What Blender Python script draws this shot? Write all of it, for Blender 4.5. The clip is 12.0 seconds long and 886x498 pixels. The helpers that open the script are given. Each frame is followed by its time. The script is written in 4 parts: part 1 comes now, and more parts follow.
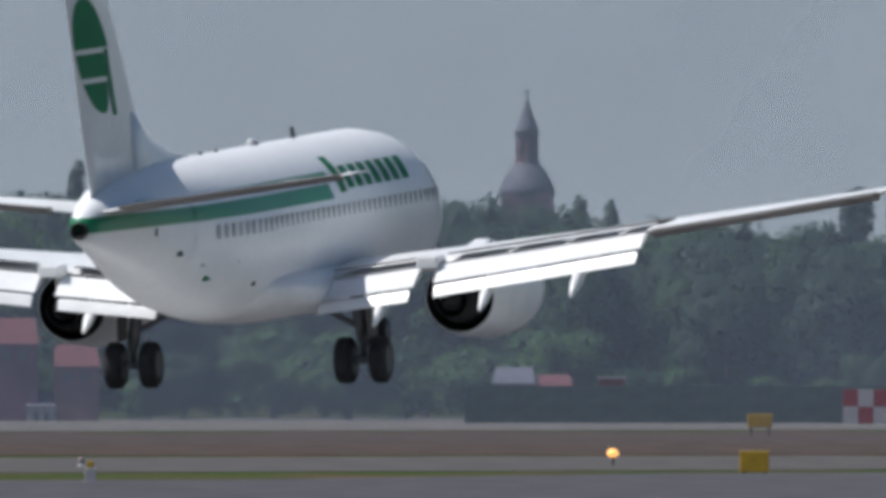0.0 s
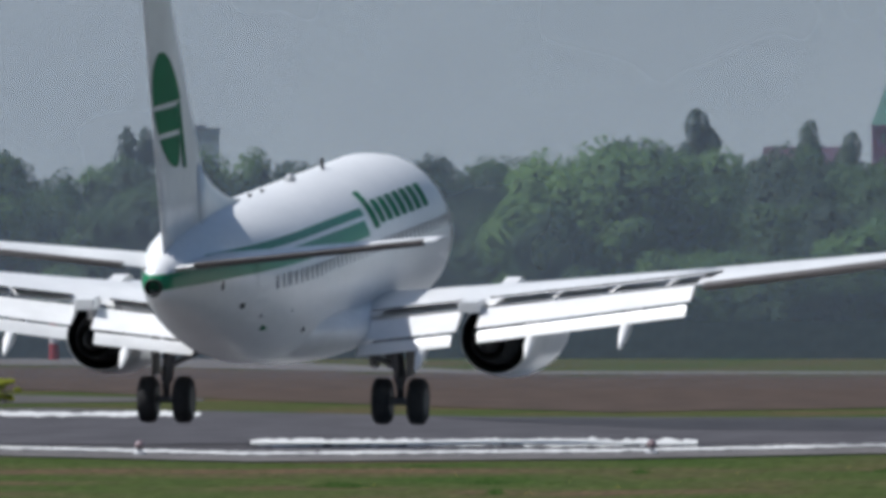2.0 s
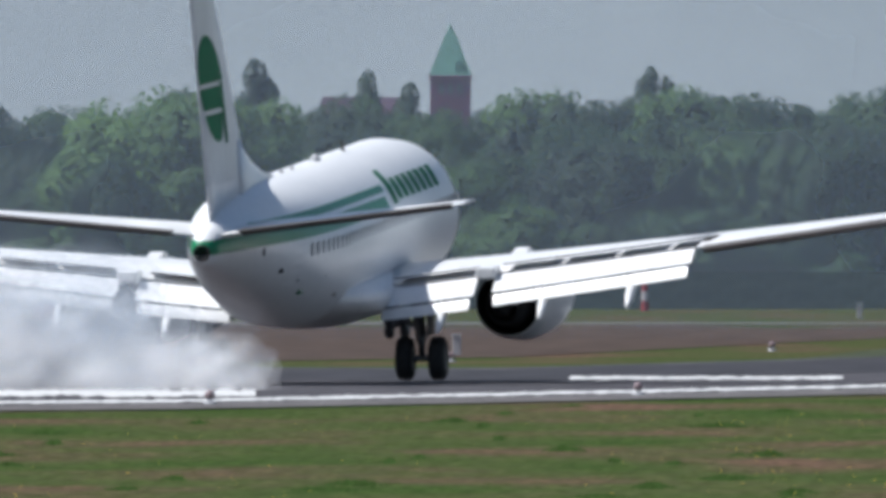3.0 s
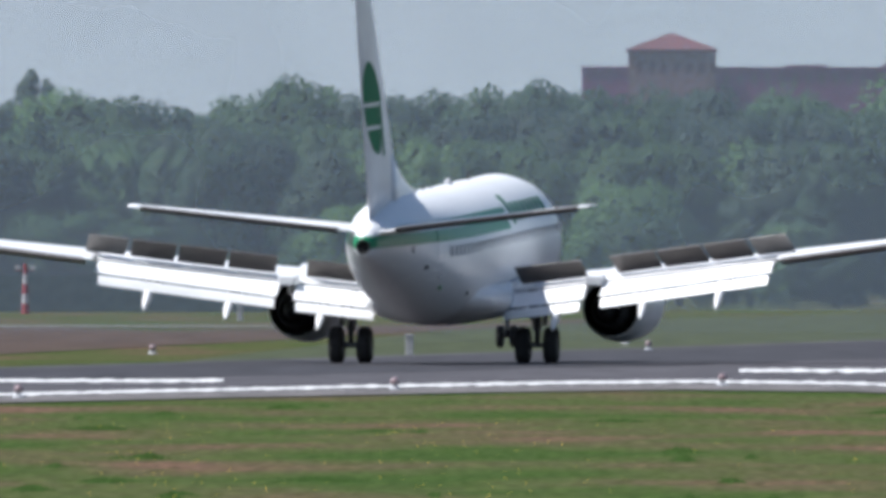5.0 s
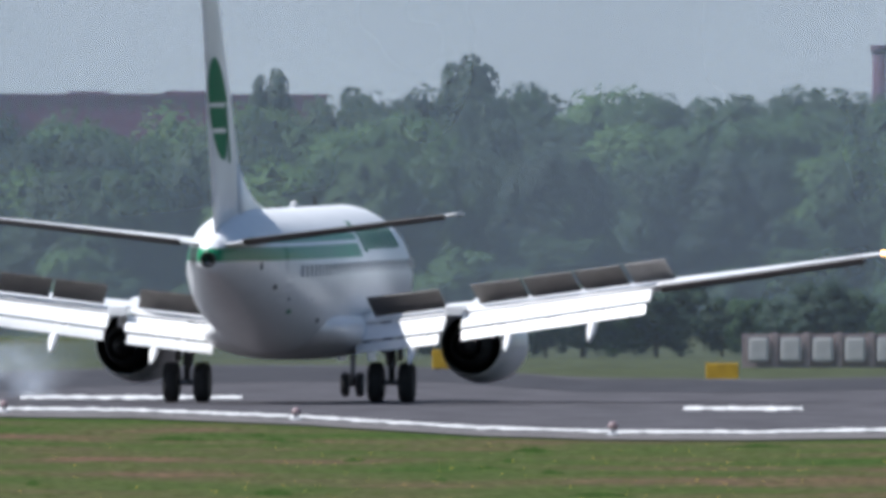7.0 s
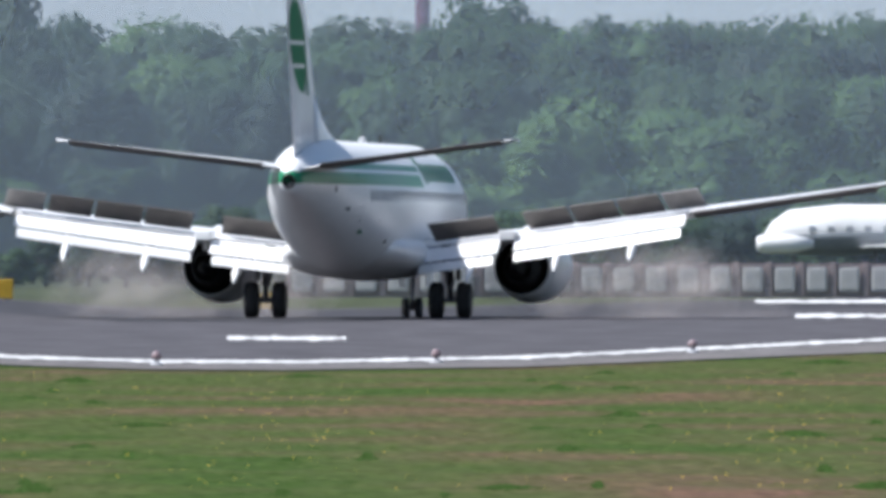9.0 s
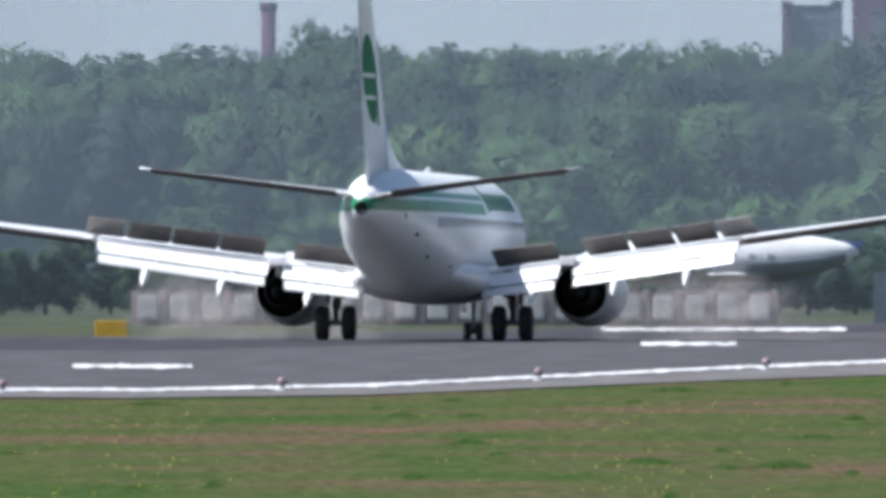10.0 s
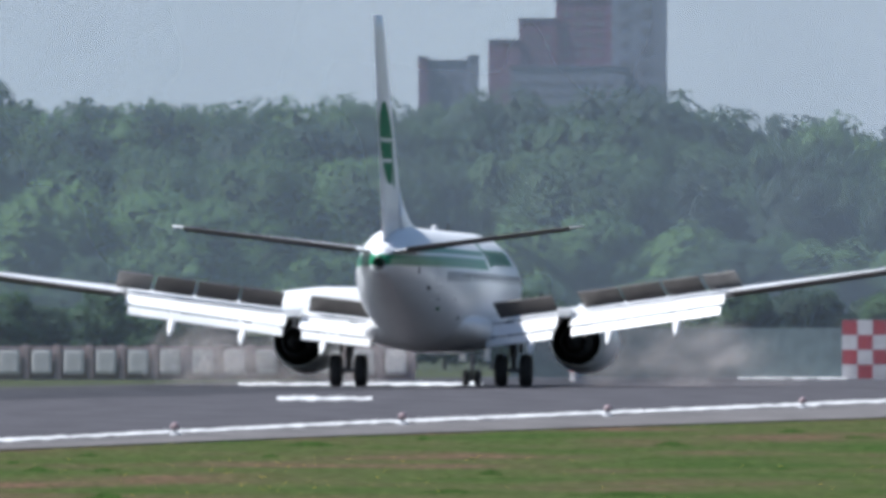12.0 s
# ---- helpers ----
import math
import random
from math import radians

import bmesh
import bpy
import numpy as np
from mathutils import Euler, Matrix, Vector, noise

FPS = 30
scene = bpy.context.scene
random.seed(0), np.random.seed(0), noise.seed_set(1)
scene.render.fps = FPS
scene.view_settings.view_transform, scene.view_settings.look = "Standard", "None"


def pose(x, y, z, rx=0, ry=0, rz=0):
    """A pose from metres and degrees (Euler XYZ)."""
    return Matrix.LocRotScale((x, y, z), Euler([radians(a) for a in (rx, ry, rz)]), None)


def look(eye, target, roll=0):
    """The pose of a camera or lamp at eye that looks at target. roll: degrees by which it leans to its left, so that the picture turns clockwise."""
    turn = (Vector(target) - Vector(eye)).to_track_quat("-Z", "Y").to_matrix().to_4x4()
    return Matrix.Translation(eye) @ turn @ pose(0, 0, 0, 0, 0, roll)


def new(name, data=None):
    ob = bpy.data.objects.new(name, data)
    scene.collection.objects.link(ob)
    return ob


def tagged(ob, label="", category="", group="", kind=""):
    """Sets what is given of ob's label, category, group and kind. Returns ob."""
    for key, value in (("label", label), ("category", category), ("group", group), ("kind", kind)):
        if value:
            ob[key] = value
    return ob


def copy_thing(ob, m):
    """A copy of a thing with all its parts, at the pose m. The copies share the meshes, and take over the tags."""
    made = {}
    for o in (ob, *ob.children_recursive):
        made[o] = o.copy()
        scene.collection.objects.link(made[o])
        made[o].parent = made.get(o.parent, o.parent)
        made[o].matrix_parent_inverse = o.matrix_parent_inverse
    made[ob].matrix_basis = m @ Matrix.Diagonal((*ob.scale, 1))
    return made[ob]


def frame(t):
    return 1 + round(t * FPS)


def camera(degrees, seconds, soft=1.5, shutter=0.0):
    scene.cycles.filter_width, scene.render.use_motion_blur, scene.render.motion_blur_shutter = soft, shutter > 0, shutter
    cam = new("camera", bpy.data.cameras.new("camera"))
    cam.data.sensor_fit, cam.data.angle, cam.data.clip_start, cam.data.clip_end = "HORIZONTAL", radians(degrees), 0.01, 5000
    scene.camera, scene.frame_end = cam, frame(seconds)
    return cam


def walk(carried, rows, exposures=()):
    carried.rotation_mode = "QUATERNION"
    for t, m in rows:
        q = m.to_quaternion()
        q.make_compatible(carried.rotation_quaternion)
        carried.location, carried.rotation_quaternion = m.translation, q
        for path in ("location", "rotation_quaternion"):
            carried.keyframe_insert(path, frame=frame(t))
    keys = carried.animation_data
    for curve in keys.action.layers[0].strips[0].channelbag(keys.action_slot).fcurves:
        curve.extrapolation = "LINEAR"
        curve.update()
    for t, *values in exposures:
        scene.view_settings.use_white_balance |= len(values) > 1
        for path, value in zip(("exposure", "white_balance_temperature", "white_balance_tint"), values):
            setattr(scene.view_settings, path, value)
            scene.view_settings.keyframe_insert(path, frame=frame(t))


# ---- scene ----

# The camera stands on a low mound, 4 m above the airfield, and pans after the aircraft with a long lens.
# Bearings and elevations are written in units of 1/64000 radian.
UNIT = 64000.0
EYE = 4.0


def spot(b, d, z=0.0):
    """The place at bearing b, d metres from the camera, at height z."""
    return Vector((d * math.sin(b / UNIT), d * math.cos(b / UNIT), z))


def high(e, d):
    """The height at d metres that stands at elevation e over the horizon."""
    return EYE + e * d / UNIT


cam = camera(2 * math.degrees(math.atan(784 / UNIT)), 12.0, soft=4.5)
CAMERA_ROWS = [
    (0.0, -4110.8, 167.2), (0.5, -3898.7, 237.8), (1.0, -3203.9, 136.7), (1.5, -2821.4, 184.0), (2.0, -2296.2, 53.7),
    (2.5, -1852.6, 16.0), (3.0, -1514.2, -34.0), (3.2, -1422.8, -13.5), (4.8, -537.7, -36.5), (5.0, -417.7, -29.1),
    (5.5, 0.0, -25.0), (6.0, 160.7, -21.5), (6.5, 595.2, 68.4), (7.0, 853.8, 18.0), (7.2, 1070.3, 30.5),
    (8.8, 1668.8, -105.4), (9.0, 1662.1, -106.2), (9.5, 1798.6, -93.7), (10.0, 1934.9, -56.9), (10.5, 2116.7, 60.9),
    (11.0, 2256.2, 108.2), (11.5, 2406.9, 72.9), (12.0, 2578.5, 39.9)]
walk(cam, [(t, look((0, 0, EYE), spot(b, 1000, high(e, 1000)))) for t, b, e in CAMERA_ROWS],
     exposures=[(0.0, -0.02, 6200, 10), (0.5, 0.22, 6200, 10), (1.0, 0.08, 6200, 10), (1.5, -0.06, 6150, 10), (2.0, -0.04, 6100, 10), (2.5, 0.06, 6100, 10), (3.2, 0.26, 6100, 10),
                (5.0, 0.54, 6080, 11), (6.0, 0.56, 6080, 11), (7.2, 0.44, 6000, 11), (9.2, 0.66, 6050, 11), (10.2, 0.62, 6000, 11), (12.0, 0.53, 5900, 10)])
scene.cycles.transparent_max_bounces = 96

# ---- world and sun ----
SUN_FROM = Vector((-0.58, -0.10, 0.82)).normalized()
world = bpy.data.worlds.new("sky")
scene.world = world
world.use_nodes = True
wn = world.node_tree.nodes
sky = wn.new("ShaderNodeTexSky")
sky.sky_type, sky.sun_disc = "NISHITA", False
sky.sun_elevation = math.asin(SUN_FROM.z)
sky.sun_rotation = math.atan2(SUN_FROM.x, SUN_FROM.y)
sky.dust_density = 1.0
wn["Background"].inputs["Strength"].default_value = 0.075
world.node_tree.links.new(sky.outputs["Color"], wn["Background"].inputs["Color"])
sun = new("sun", bpy.data.lights.new("sun", "SUN"))
sun.data.energy, sun.data.angle, sun.data.color = 5.0, radians(0.6), (1.0, 0.96, 0.9)
sun.matrix_world = look((0, 0, 0), -SUN_FROM)


# ---- materials ----
def material(name, rough=0.6, metal=0.0):
    m = bpy.data.materials.new(name)
    m.use_nodes = True
    b = m.node_tree.nodes["Principled BSDF"]
    b.inputs["Roughness"].default_value, b.inputs["Metallic"].default_value = rough, metal
    return m, m.node_tree.nodes, m.node_tree.links, b


def noise_ramp(n, l, scale, stops, detail=4.0, coord="Object", stretch=(1, 1, 1), random_shift=False):
    """A noise of that scale, mapped to colours. Returns the colour socket and the raw value."""
    tc = n.new("ShaderNodeTexCoord")
    mp = n.new("ShaderNodeMapping")
    mp.inputs["Scale"].default_value = stretch
    l.new(tc.outputs[coord], mp.inputs["Vector"])
    nz = n.new("ShaderNodeTexNoise")
    nz.inputs["Scale"].default_value, nz.inputs["Detail"].default_value = scale, detail
    l.new(mp.outputs["Vector"], nz.inputs["Vector"])
    r = n.new("ShaderNodeValToRGB")
    while len(r.color_ramp.elements) < len(stops):
        r.color_ramp.elements.new(0.5)
    for el, (p, c) in zip(r.color_ramp.elements, stops):
        el.position, el.color = p, (*c, 1)
    l.new(nz.outputs["Fac"], r.inputs["Fac"])
    return r.outputs["Color"], nz.outputs["Fac"]


def mix(n, l, fac, a, b, blend="MIX"):
    m = n.new("ShaderNodeMix")
    m.data_type, m.blend_type = "RGBA", blend
    for sock, v in ((m.inputs[0], fac), (m.inputs[6], a), (m.inputs[7], b)):
        if hasattr(v, "is_linked"):
            l.new(v, sock)
        elif isinstance(v, (int, float)):
            sock.default_value = v
        else:
            sock.default_value = (*v, 1)
    return m.outputs[2]


def bumped(n, l, b, height, strength=0.3, distance=0.05):
    k = n.new("ShaderNodeBump")
    k.inputs["Strength"].default_value, k.inputs["Distance"].default_value = strength, distance
    l.new(height, k.inputs["Height"])
    l.new(k.outputs["Normal"], b.inputs["Normal"])


def plain(name, colour, rough=0.6, metal=0.0, grain=6.0, spread=0.12, bump=0.0):
    m, n, l, b = material(name, rough, metal)
    lo, hi = [c * (1 - spread) for c in colour], [min(1, c * (1 + spread)) for c in colour]
    c, f = noise_ramp(n, l, grain, [(0.3, lo), (0.7, hi)])
    c2, _ = noise_ramp(n, l, grain * 0.13, [(0.35, (0.86, 0.86, 0.86)), (0.65, (1, 1, 1))])
    l.new(mix(n, l, 1.0, c, c2, "MULTIPLY"), b.inputs["Base Color"])
    if bump:
        bumped(n, l, b, f, bump)
    return m


def matt(*a, **k):
    """A surface with no gloss at all."""
    m = plain(*a, **k)
    m.node_tree.nodes["Principled BSDF"].inputs["Specular IOR Level"].default_value = 0.0
    return m


def leafy(name, dark, light):
    """Leaves: a tint for each clump and each tree."""
    m, n, l, b = material(name, 0.65)
    g = n.new("ShaderNodeNewGeometry")
    o = n.new("ShaderNodeObjectInfo")
    c = mix(n, l, g.outputs["Random Per Island"], dark, light)
    # The low end leans blue, which puts some haze into the leaf colour.
    r = n.new("ShaderNodeValToRGB")
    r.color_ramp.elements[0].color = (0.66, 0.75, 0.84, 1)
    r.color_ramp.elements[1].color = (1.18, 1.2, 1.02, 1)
    l.new(o.outputs["Random"], r.inputs["Fac"])
    tint = mix(n, l, 1.0, c, r.outputs["Color"], "MULTIPLY")
    l.new(tint, b.inputs["Base Color"])
    b.inputs["Specular IOR Level"].default_value = 0.3
    tr = n.new("ShaderNodeBsdfTranslucent")
    l.new(tint, tr.inputs["Color"])
    ms = n.new("ShaderNodeMixShader")
    ms.inputs[0].default_value = 0.45
    l.new(b.outputs[0], ms.inputs[1])
    l.new(tr.outputs[0], ms.inputs[2])
    l.new(ms.outputs[0], n["Material Output"].inputs["Surface"])
    return m


def smoke_material(name, colour, alpha):
    """Thin smoke: a faint scattering skin, thicker and thinner in billows."""
    m, n, l, b = material(name, 1.0)
    tr = n.new("ShaderNodeBsdfTransparent")
    df = n.new("ShaderNodeBsdfDiffuse")
    tl = n.new("ShaderNodeBsdfTranslucent")
    df.inputs["Color"].default_value = tl.inputs["Color"].default_value = (*colour, 1)
    both = n.new("ShaderNodeMixShader")
    both.inputs[0].default_value = 0.5
    l.new(df.outputs[0], both.inputs[1])
    l.new(tl.outputs[0], both.inputs[2])
    c, f = noise_ramp(n, l, 1.3, [(0.3, (0.0, 0.0, 0.0)), (0.75, (alpha, alpha, alpha))], 5)
    ms = n.new("ShaderNodeMixShader")
    l.new(c, ms.inputs[0])
    l.new(tr.outputs[0], ms.inputs[1])
    l.new(both.outputs[0], ms.inputs[2])
    l.new(ms.outputs[0], n["Material Output"].inputs["Surface"])
    return m


def glow(name, colour, strength):
    m, n, l, b = material(name)
    b.inputs["Base Color"].default_value = (*colour, 1)
    b.inputs["Emission Color"].default_value = (*colour, 1)
    b.inputs["Emission Strength"].default_value = strength
    return m


def grass_material(name, blades):
    """Meadow in patches of green and dry reddish brown; blades adds a tint for each tuft."""
    m, n, l, b = material(name, 0.9)
    c1, f1 = noise_ramp(n, l, 0.03, [(0.36, (0.042, 0.068, 0.023)), (0.48, (0.060, 0.074, 0.032)), (0.57, (0.073, 0.069, 0.039)), (0.70, (0.115, 0.071, 0.058))], 6, stretch=(5, 1, 1))
    c2, f2 = noise_ramp(n, l, 0.6, [(0.3, (0.74, 0.78, 0.72)), (0.7, (1.22, 1.2, 1.16))], 6, stretch=(6, 0.35, 1))
    c = mix(n, l, 1.0, c1, c2, "MULTIPLY")
    if blades:
        g = n.new("ShaderNodeNewGeometry")
        c = mix(n, l, 1.0, c, mix(n, l, g.outputs["Random Per Island"], (0.8, 0.9, 0.72), (1.26, 1.2, 1.15)), "MULTIPLY")
    l.new(c, b.inputs["Base Color"])
    b.inputs["Specular IOR Level"].default_value = 0.0
    return m


def asphalt_material(name, base, spread=0.25):
    m, n, l, b = material(name, 0.85)
    b.inputs["Specular IOR Level"].default_value = 0.15
    lo, hi = [c * (1 - spread) for c in base], [c * (1 + spread) for c in base]
    c1, f1 = noise_ramp(n, l, 0.12, [(0.3, lo), (0.7, hi)], 5, stretch=(5, 0.6, 1))
    c2, f2 = noise_ramp(n, l, 1.7, [(0.3, (0.85, 0.85, 0.85)), (0.7, (1.1, 1.1, 1.1))], 4, stretch=(3, 0.3, 1))
    l.new(mix(n, l, 1.0, c1, c2, "MULTIPLY"), b.inputs["Base Color"])
    bumped(n, l, b, f2, 0.2)
    return m


def livery_material():
    """White lacquer with two green bands along the rear half of the body, and faint dirt under the belly."""
    m, n, l, b = material("livery_white", 0.36)
    tc = n.new("ShaderNodeTexCoord")
    s = n.new("ShaderNodeSeparateXYZ")
    l.new(tc.outputs["Object"], s.inputs["Vector"])

    def inside(value, lo, hi):
        k = n.new("ShaderNodeMath")
        k.operation = "COMPARE"
        l.new(value, k.inputs[0])
        k.inputs[1].default_value, k.inputs[2].default_value = (lo + hi) / 2, (hi - lo) / 2
        return k.outputs[0]

    def op(kind, a, c):
        k = n.new("ShaderNodeMath")
        k.operation = kind
        l.new(a, k.inputs[0])
        l.new(c, k.inputs[1])
        return k.outputs[0]
    wide = op("MULTIPLY", inside(s.outputs["Z"], 4.03, 4.40), inside(s.outputs["X"], -15.7, 2.0))
    thin = op("MULTIPLY", inside(s.outputs["Z"], 4.50, 4.68), inside(s.outputs["X"], -13.0, 2.3))
    dirt, f = noise_ramp(n, l, 0.5, [(0.3, (0.72, 0.73, 0.74)), (0.7, (0.83, 0.83, 0.83))], 6, stretch=(0.3, 1, 1.5))
    fine, _ = noise_ramp(n, l, 5.0, [(0.3, (0.95, 0.95, 0.95)), (0.6, (1, 1, 1))], 3)
    white = mix(n, l, 1.0, dirt, fine, "MULTIPLY")
    l.new(mix(n, l, op("MAXIMUM", wide, thin), white, (0.005, 0.20, 0.085)), b.inputs["Base Color"])
    return m


GRASS = grass_material("grass", False)
BLADES = grass_material("grass_blades", True)
ASPHALT = asphalt_material("runway_asphalt", (0.072, 0.068, 0.075))
WORN = asphalt_material("worn_concrete", (0.086, 0.080, 0.078), 0.2)
CONCRETE = asphalt_material("pale_concrete", (0.135, 0.126, 0.124), 0.25)
# Olive green, a little darker than the meadow.
OLIVE = asphalt_material("dark_olive_grass", (0.050, 0.060, 0.030), 0.3)
DRY = asphalt_material("dry_brown_grass", (0.066, 0.046, 0.036), 0.35)
PAINT = plain("road_paint", (0.66, 0.66, 0.65), 0.7, grain=1.2, spread=0.12)
LIVERY = livery_material()
WHITE = plain("white_lacquer", (0.80, 0.80, 0.80), 0.3, grain=3, spread=0.04)
GREY = plain("grey_lacquer", (0.42, 0.43, 0.45), 0.4, grain=3, spread=0.08)
GREEN = plain("green_lacquer", (0.005, 0.18, 0.07), 0.6, grain=3, spread=0.1)
GREEN.node_tree.nodes["Principled BSDF"].inputs["Specular IOR Level"].default_value = 0.15
DARK = plain("sooty_metal", (0.03, 0.028, 0.028), 0.55, 0.4, grain=5, spread=0.3)
# Soot black that also holds the shade inside the engine duct.
SOOT_SHADE = plain("black_soot_shade", (0.008, 0.008, 0.009), 0.8, grain=5, spread=0.3)
STEEL = plain("gear_steel", (0.13, 0.13, 0.14), 0.4, 0.6, grain=8)
TYRE = plain("tyre_rubber", (0.018, 0.018, 0.02), 0.85, grain=10, spread=0.3)
RIM = plain("dark_rim", (0.09, 0.09, 0.095), 0.6, 0.3, grain=8)
RUBBER = asphalt_material("rubbered_asphalt", (0.045, 0.044, 0.050), 0.25)
# Window glass lightened, with haze put into its colour.
GLASS = plain("cabin_window", (0.36, 0.38, 0.41), 0.25, grain=3)
BARK = plain("bark", (0.10, 0.085, 0.07), 0.9, grain=8, spread=0.3, bump=0.4)
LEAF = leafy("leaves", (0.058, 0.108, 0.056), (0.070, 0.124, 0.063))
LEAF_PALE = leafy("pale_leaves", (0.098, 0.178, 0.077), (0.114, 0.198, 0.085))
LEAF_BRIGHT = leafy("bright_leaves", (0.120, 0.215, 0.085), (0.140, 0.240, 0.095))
# A bluer green, with a little distant haze in the colour.
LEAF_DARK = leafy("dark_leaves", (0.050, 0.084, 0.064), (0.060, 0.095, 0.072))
LEAF_YELLOW = leafy("yellow_blossom", (0.20, 0.24, 0.03), (0.42, 0.42, 0.04))


# ---- building helpers ----
def mesh_of(name, bm, mat, smooth=False):
    bmesh.ops.recalc_face_normals(bm, faces=bm.faces)
    me = bpy.data.meshes.new(name)
    bm.to_mesh(me)
    bm.free()
    me.materials.append(mat)
    if smooth:
        me.shade_smooth()
    return me


def part(name, bm, mat, parent, label="", smooth=False, at=None):
    """One mesh under a thing or a part; a bmesh or a shared mesh."""
    me = bm if isinstance(bm, bpy.types.Mesh) else mesh_of(name, bm, mat, smooth)
    ob = new(name, me)
    ob.parent = parent
    if at is not None:
        ob.matrix_basis = at
    return tagged(ob, label)


def thing(name, label, category, group="", at=None):
    ob = tagged(new(name), label, category, group)
    if at is not None:
        ob.matrix_basis = at
    return ob


def structure(name, bm, mat, label, category):
    return tagged(new(name, mesh_of(name, bm, mat)), label, category, kind="structure")


def box(bm, x0, x1, y0, y1, z0, z1, bevel=0.0):
    vs = [bm.verts.new((x, y, z)) for x in (x0, x1) for y in (y0, y1) for z in (z0, z1)]
    fs = [bm.faces.new([vs[i] for i in q]) for q in ((0, 1, 3, 2), (4, 6, 7, 5), (0, 4, 5, 1), (2, 3, 7, 6), (0, 2, 6, 4), (1, 5, 7, 3))]
    if bevel:
        es = list({e for f in fs for e in f.edges})
        bmesh.ops.bevel(bm, geom=es, offset=bevel, segments=2, affect="EDGES", profile=0.6)
    return bm


def boxed(*a, bevel=0.0):
    return box(bmesh.new(), *a, bevel=bevel)


def loft(rings, close=True, caps=True, bm=None):
    """Skin over rings of points, each the same number."""
    bm = bm or bmesh.new()
    rs = [[bm.verts.new(p) for p in r] for r in rings]
    k = len(rs[0])
    for a, b in zip(rs, rs[1:]):
        for i in range(k if close else k - 1):
            bm.faces.new((a[i], a[(i + 1) % k], b[(i + 1) % k], b[i]))
    if caps:
        bm.faces.new(rs[0])
        bm.faces.new(list(reversed(rs[-1])))
    return bm


def circle(c, axis, r, k=24, squash=1.0):
    """Ring of k points round c, across axis 'x', 'y' or 'z'."""
    out = []
    for i in range(k):
        u, v = r * math.cos(2 * math.pi * i / k), r * squash * math.sin(2 * math.pi * i / k)
        out.append({"x": (c[0], c[1] + u, c[2] + v), "y": (c[0] + u, c[1], c[2] + v), "z": (c[0] + u, c[1] + v, c[2])}[axis])
    return out


def tube(p, q, r0, r1=None, k=10, bm=None):
    p, q = Vector(p), Vector(q)
    r1 = r0 if r1 is None else r1
    w = (q - p).normalized()
    u = w.orthogonal().normalized()
    v = w.cross(u)
    ring = lambda c, r: [c + r * (math.cos(a) * u + math.sin(a) * v) for a in (2 * math.pi * i / k for i in range(k))]
    return loft([ring(p, r0), ring(q, r1)], bm=bm)


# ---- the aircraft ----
# Underside colours: grey paint darkened with the shade that falls there.
SHADE_PALE = plain("shaded_pale_grey", (0.19, 0.18, 0.175), 0.6, grain=3)
SHADE = plain("shaded_brown_grey", (0.095, 0.085, 0.08), 0.6, grain=3)
FOIL_X = (0.0, 0.02, 0.08, 0.2, 0.4, 0.65, 0.85, 1.0)


def foil(lead, chord, y, z, thick, upright=False):
    """A wing section from its leading edge backwards (towards -x)."""
    top, low = [], []
    for s in FOIL_X:
        h = thick * chord * 2.6 * (math.sqrt(s) * (1 - s) * 0.62 + 0.012)
        top.append((lead - s * chord, h * 0.6))
        low.append((lead - s * chord, -h * 0.4))
    ring = top + low[:0:-1]
    return [(x, y + h, z) if upright else (x, y, z + h) for x, h in ring]


def wing_lead(y):
    return 6.3 - (y - 1.88) * 0.52


def wing_back(y):
    return -1.5 - 0.03 * (y - 1.88) if y < 5.6 else -1.61 - (y - 5.6) * 0.14


def wing_z(y):
    return 2.15 + (y - 1.88) * 0.118 + 0.0009 * (y - 1.88) ** 2


FIXED = 0.76


def wing_panel(side, y0, y1, cut, steps=6):
    rings = []
    for i in range(steps + 1):
        y = y0 + (y1 - y0) * i / steps
        c = wing_lead(y) - wing_back(y)
        rings.append(foil(wing_lead(y), c * cut, side * y, wing_z(y), 0.12 if cut == 1 else 0.15))
    return loft(rings)


def slab(side, y0, y1, f, chord, drop, thick):
    """A flap, spoiler or aileron panel: f gives the place (x, z) of its front edge at y; chord and thickness in metres; drop in degrees."""
    rings = []
    for y in (y0, (y0 + y1) / 2, y1):
        x, z = f(y)
        c = chord(y)
        a = radians(drop)
        r = []
        for s, h in ((0, 0.0), (0.03, 0.6), (0.2, 1.0), (0.6, 0.7), (1.0, 0.08), (1.0, -0.08), (0.5, -0.45), (0.1, -0.6)):
            dx, dz = -s * c, h * thick
            r.append((x + dx * math.cos(a) + dz * math.sin(a) * -1, side * y, z + dx * math.sin(a) + dz * math.cos(a)))
        rings.append(r)
    return loft(rings)


def shade_undersides(ob, lower):
    """Gives the faces that look down another colour: grey paint with shade in it."""
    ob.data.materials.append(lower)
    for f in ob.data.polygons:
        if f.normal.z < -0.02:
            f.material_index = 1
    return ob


def wheel(parent, name, at, r, w, label=""):
    """A tyre with a rim in it, its axle along y."""
    prof = [(-0.5, 0.62), (-0.5, 0.86), (-0.38, 0.97), (-0.15, 1.0), (0.15, 1.0), (0.38, 0.97), (0.5, 0.86), (0.5, 0.62)]
    hub = part(name, loft([circle((0, s * w, 0), "y", q * r, 28) for s, q in prof]), TYRE, parent, label, True, at)
    part("rim", loft([circle((0, s * w, 0), "y", q * r, 18) for s, q in ((-0.52, 0.3), (-0.53, 0.58), (0.53, 0.58), (0.52, 0.3))]), RIM, hub, "dark wheel rim")
    return hub


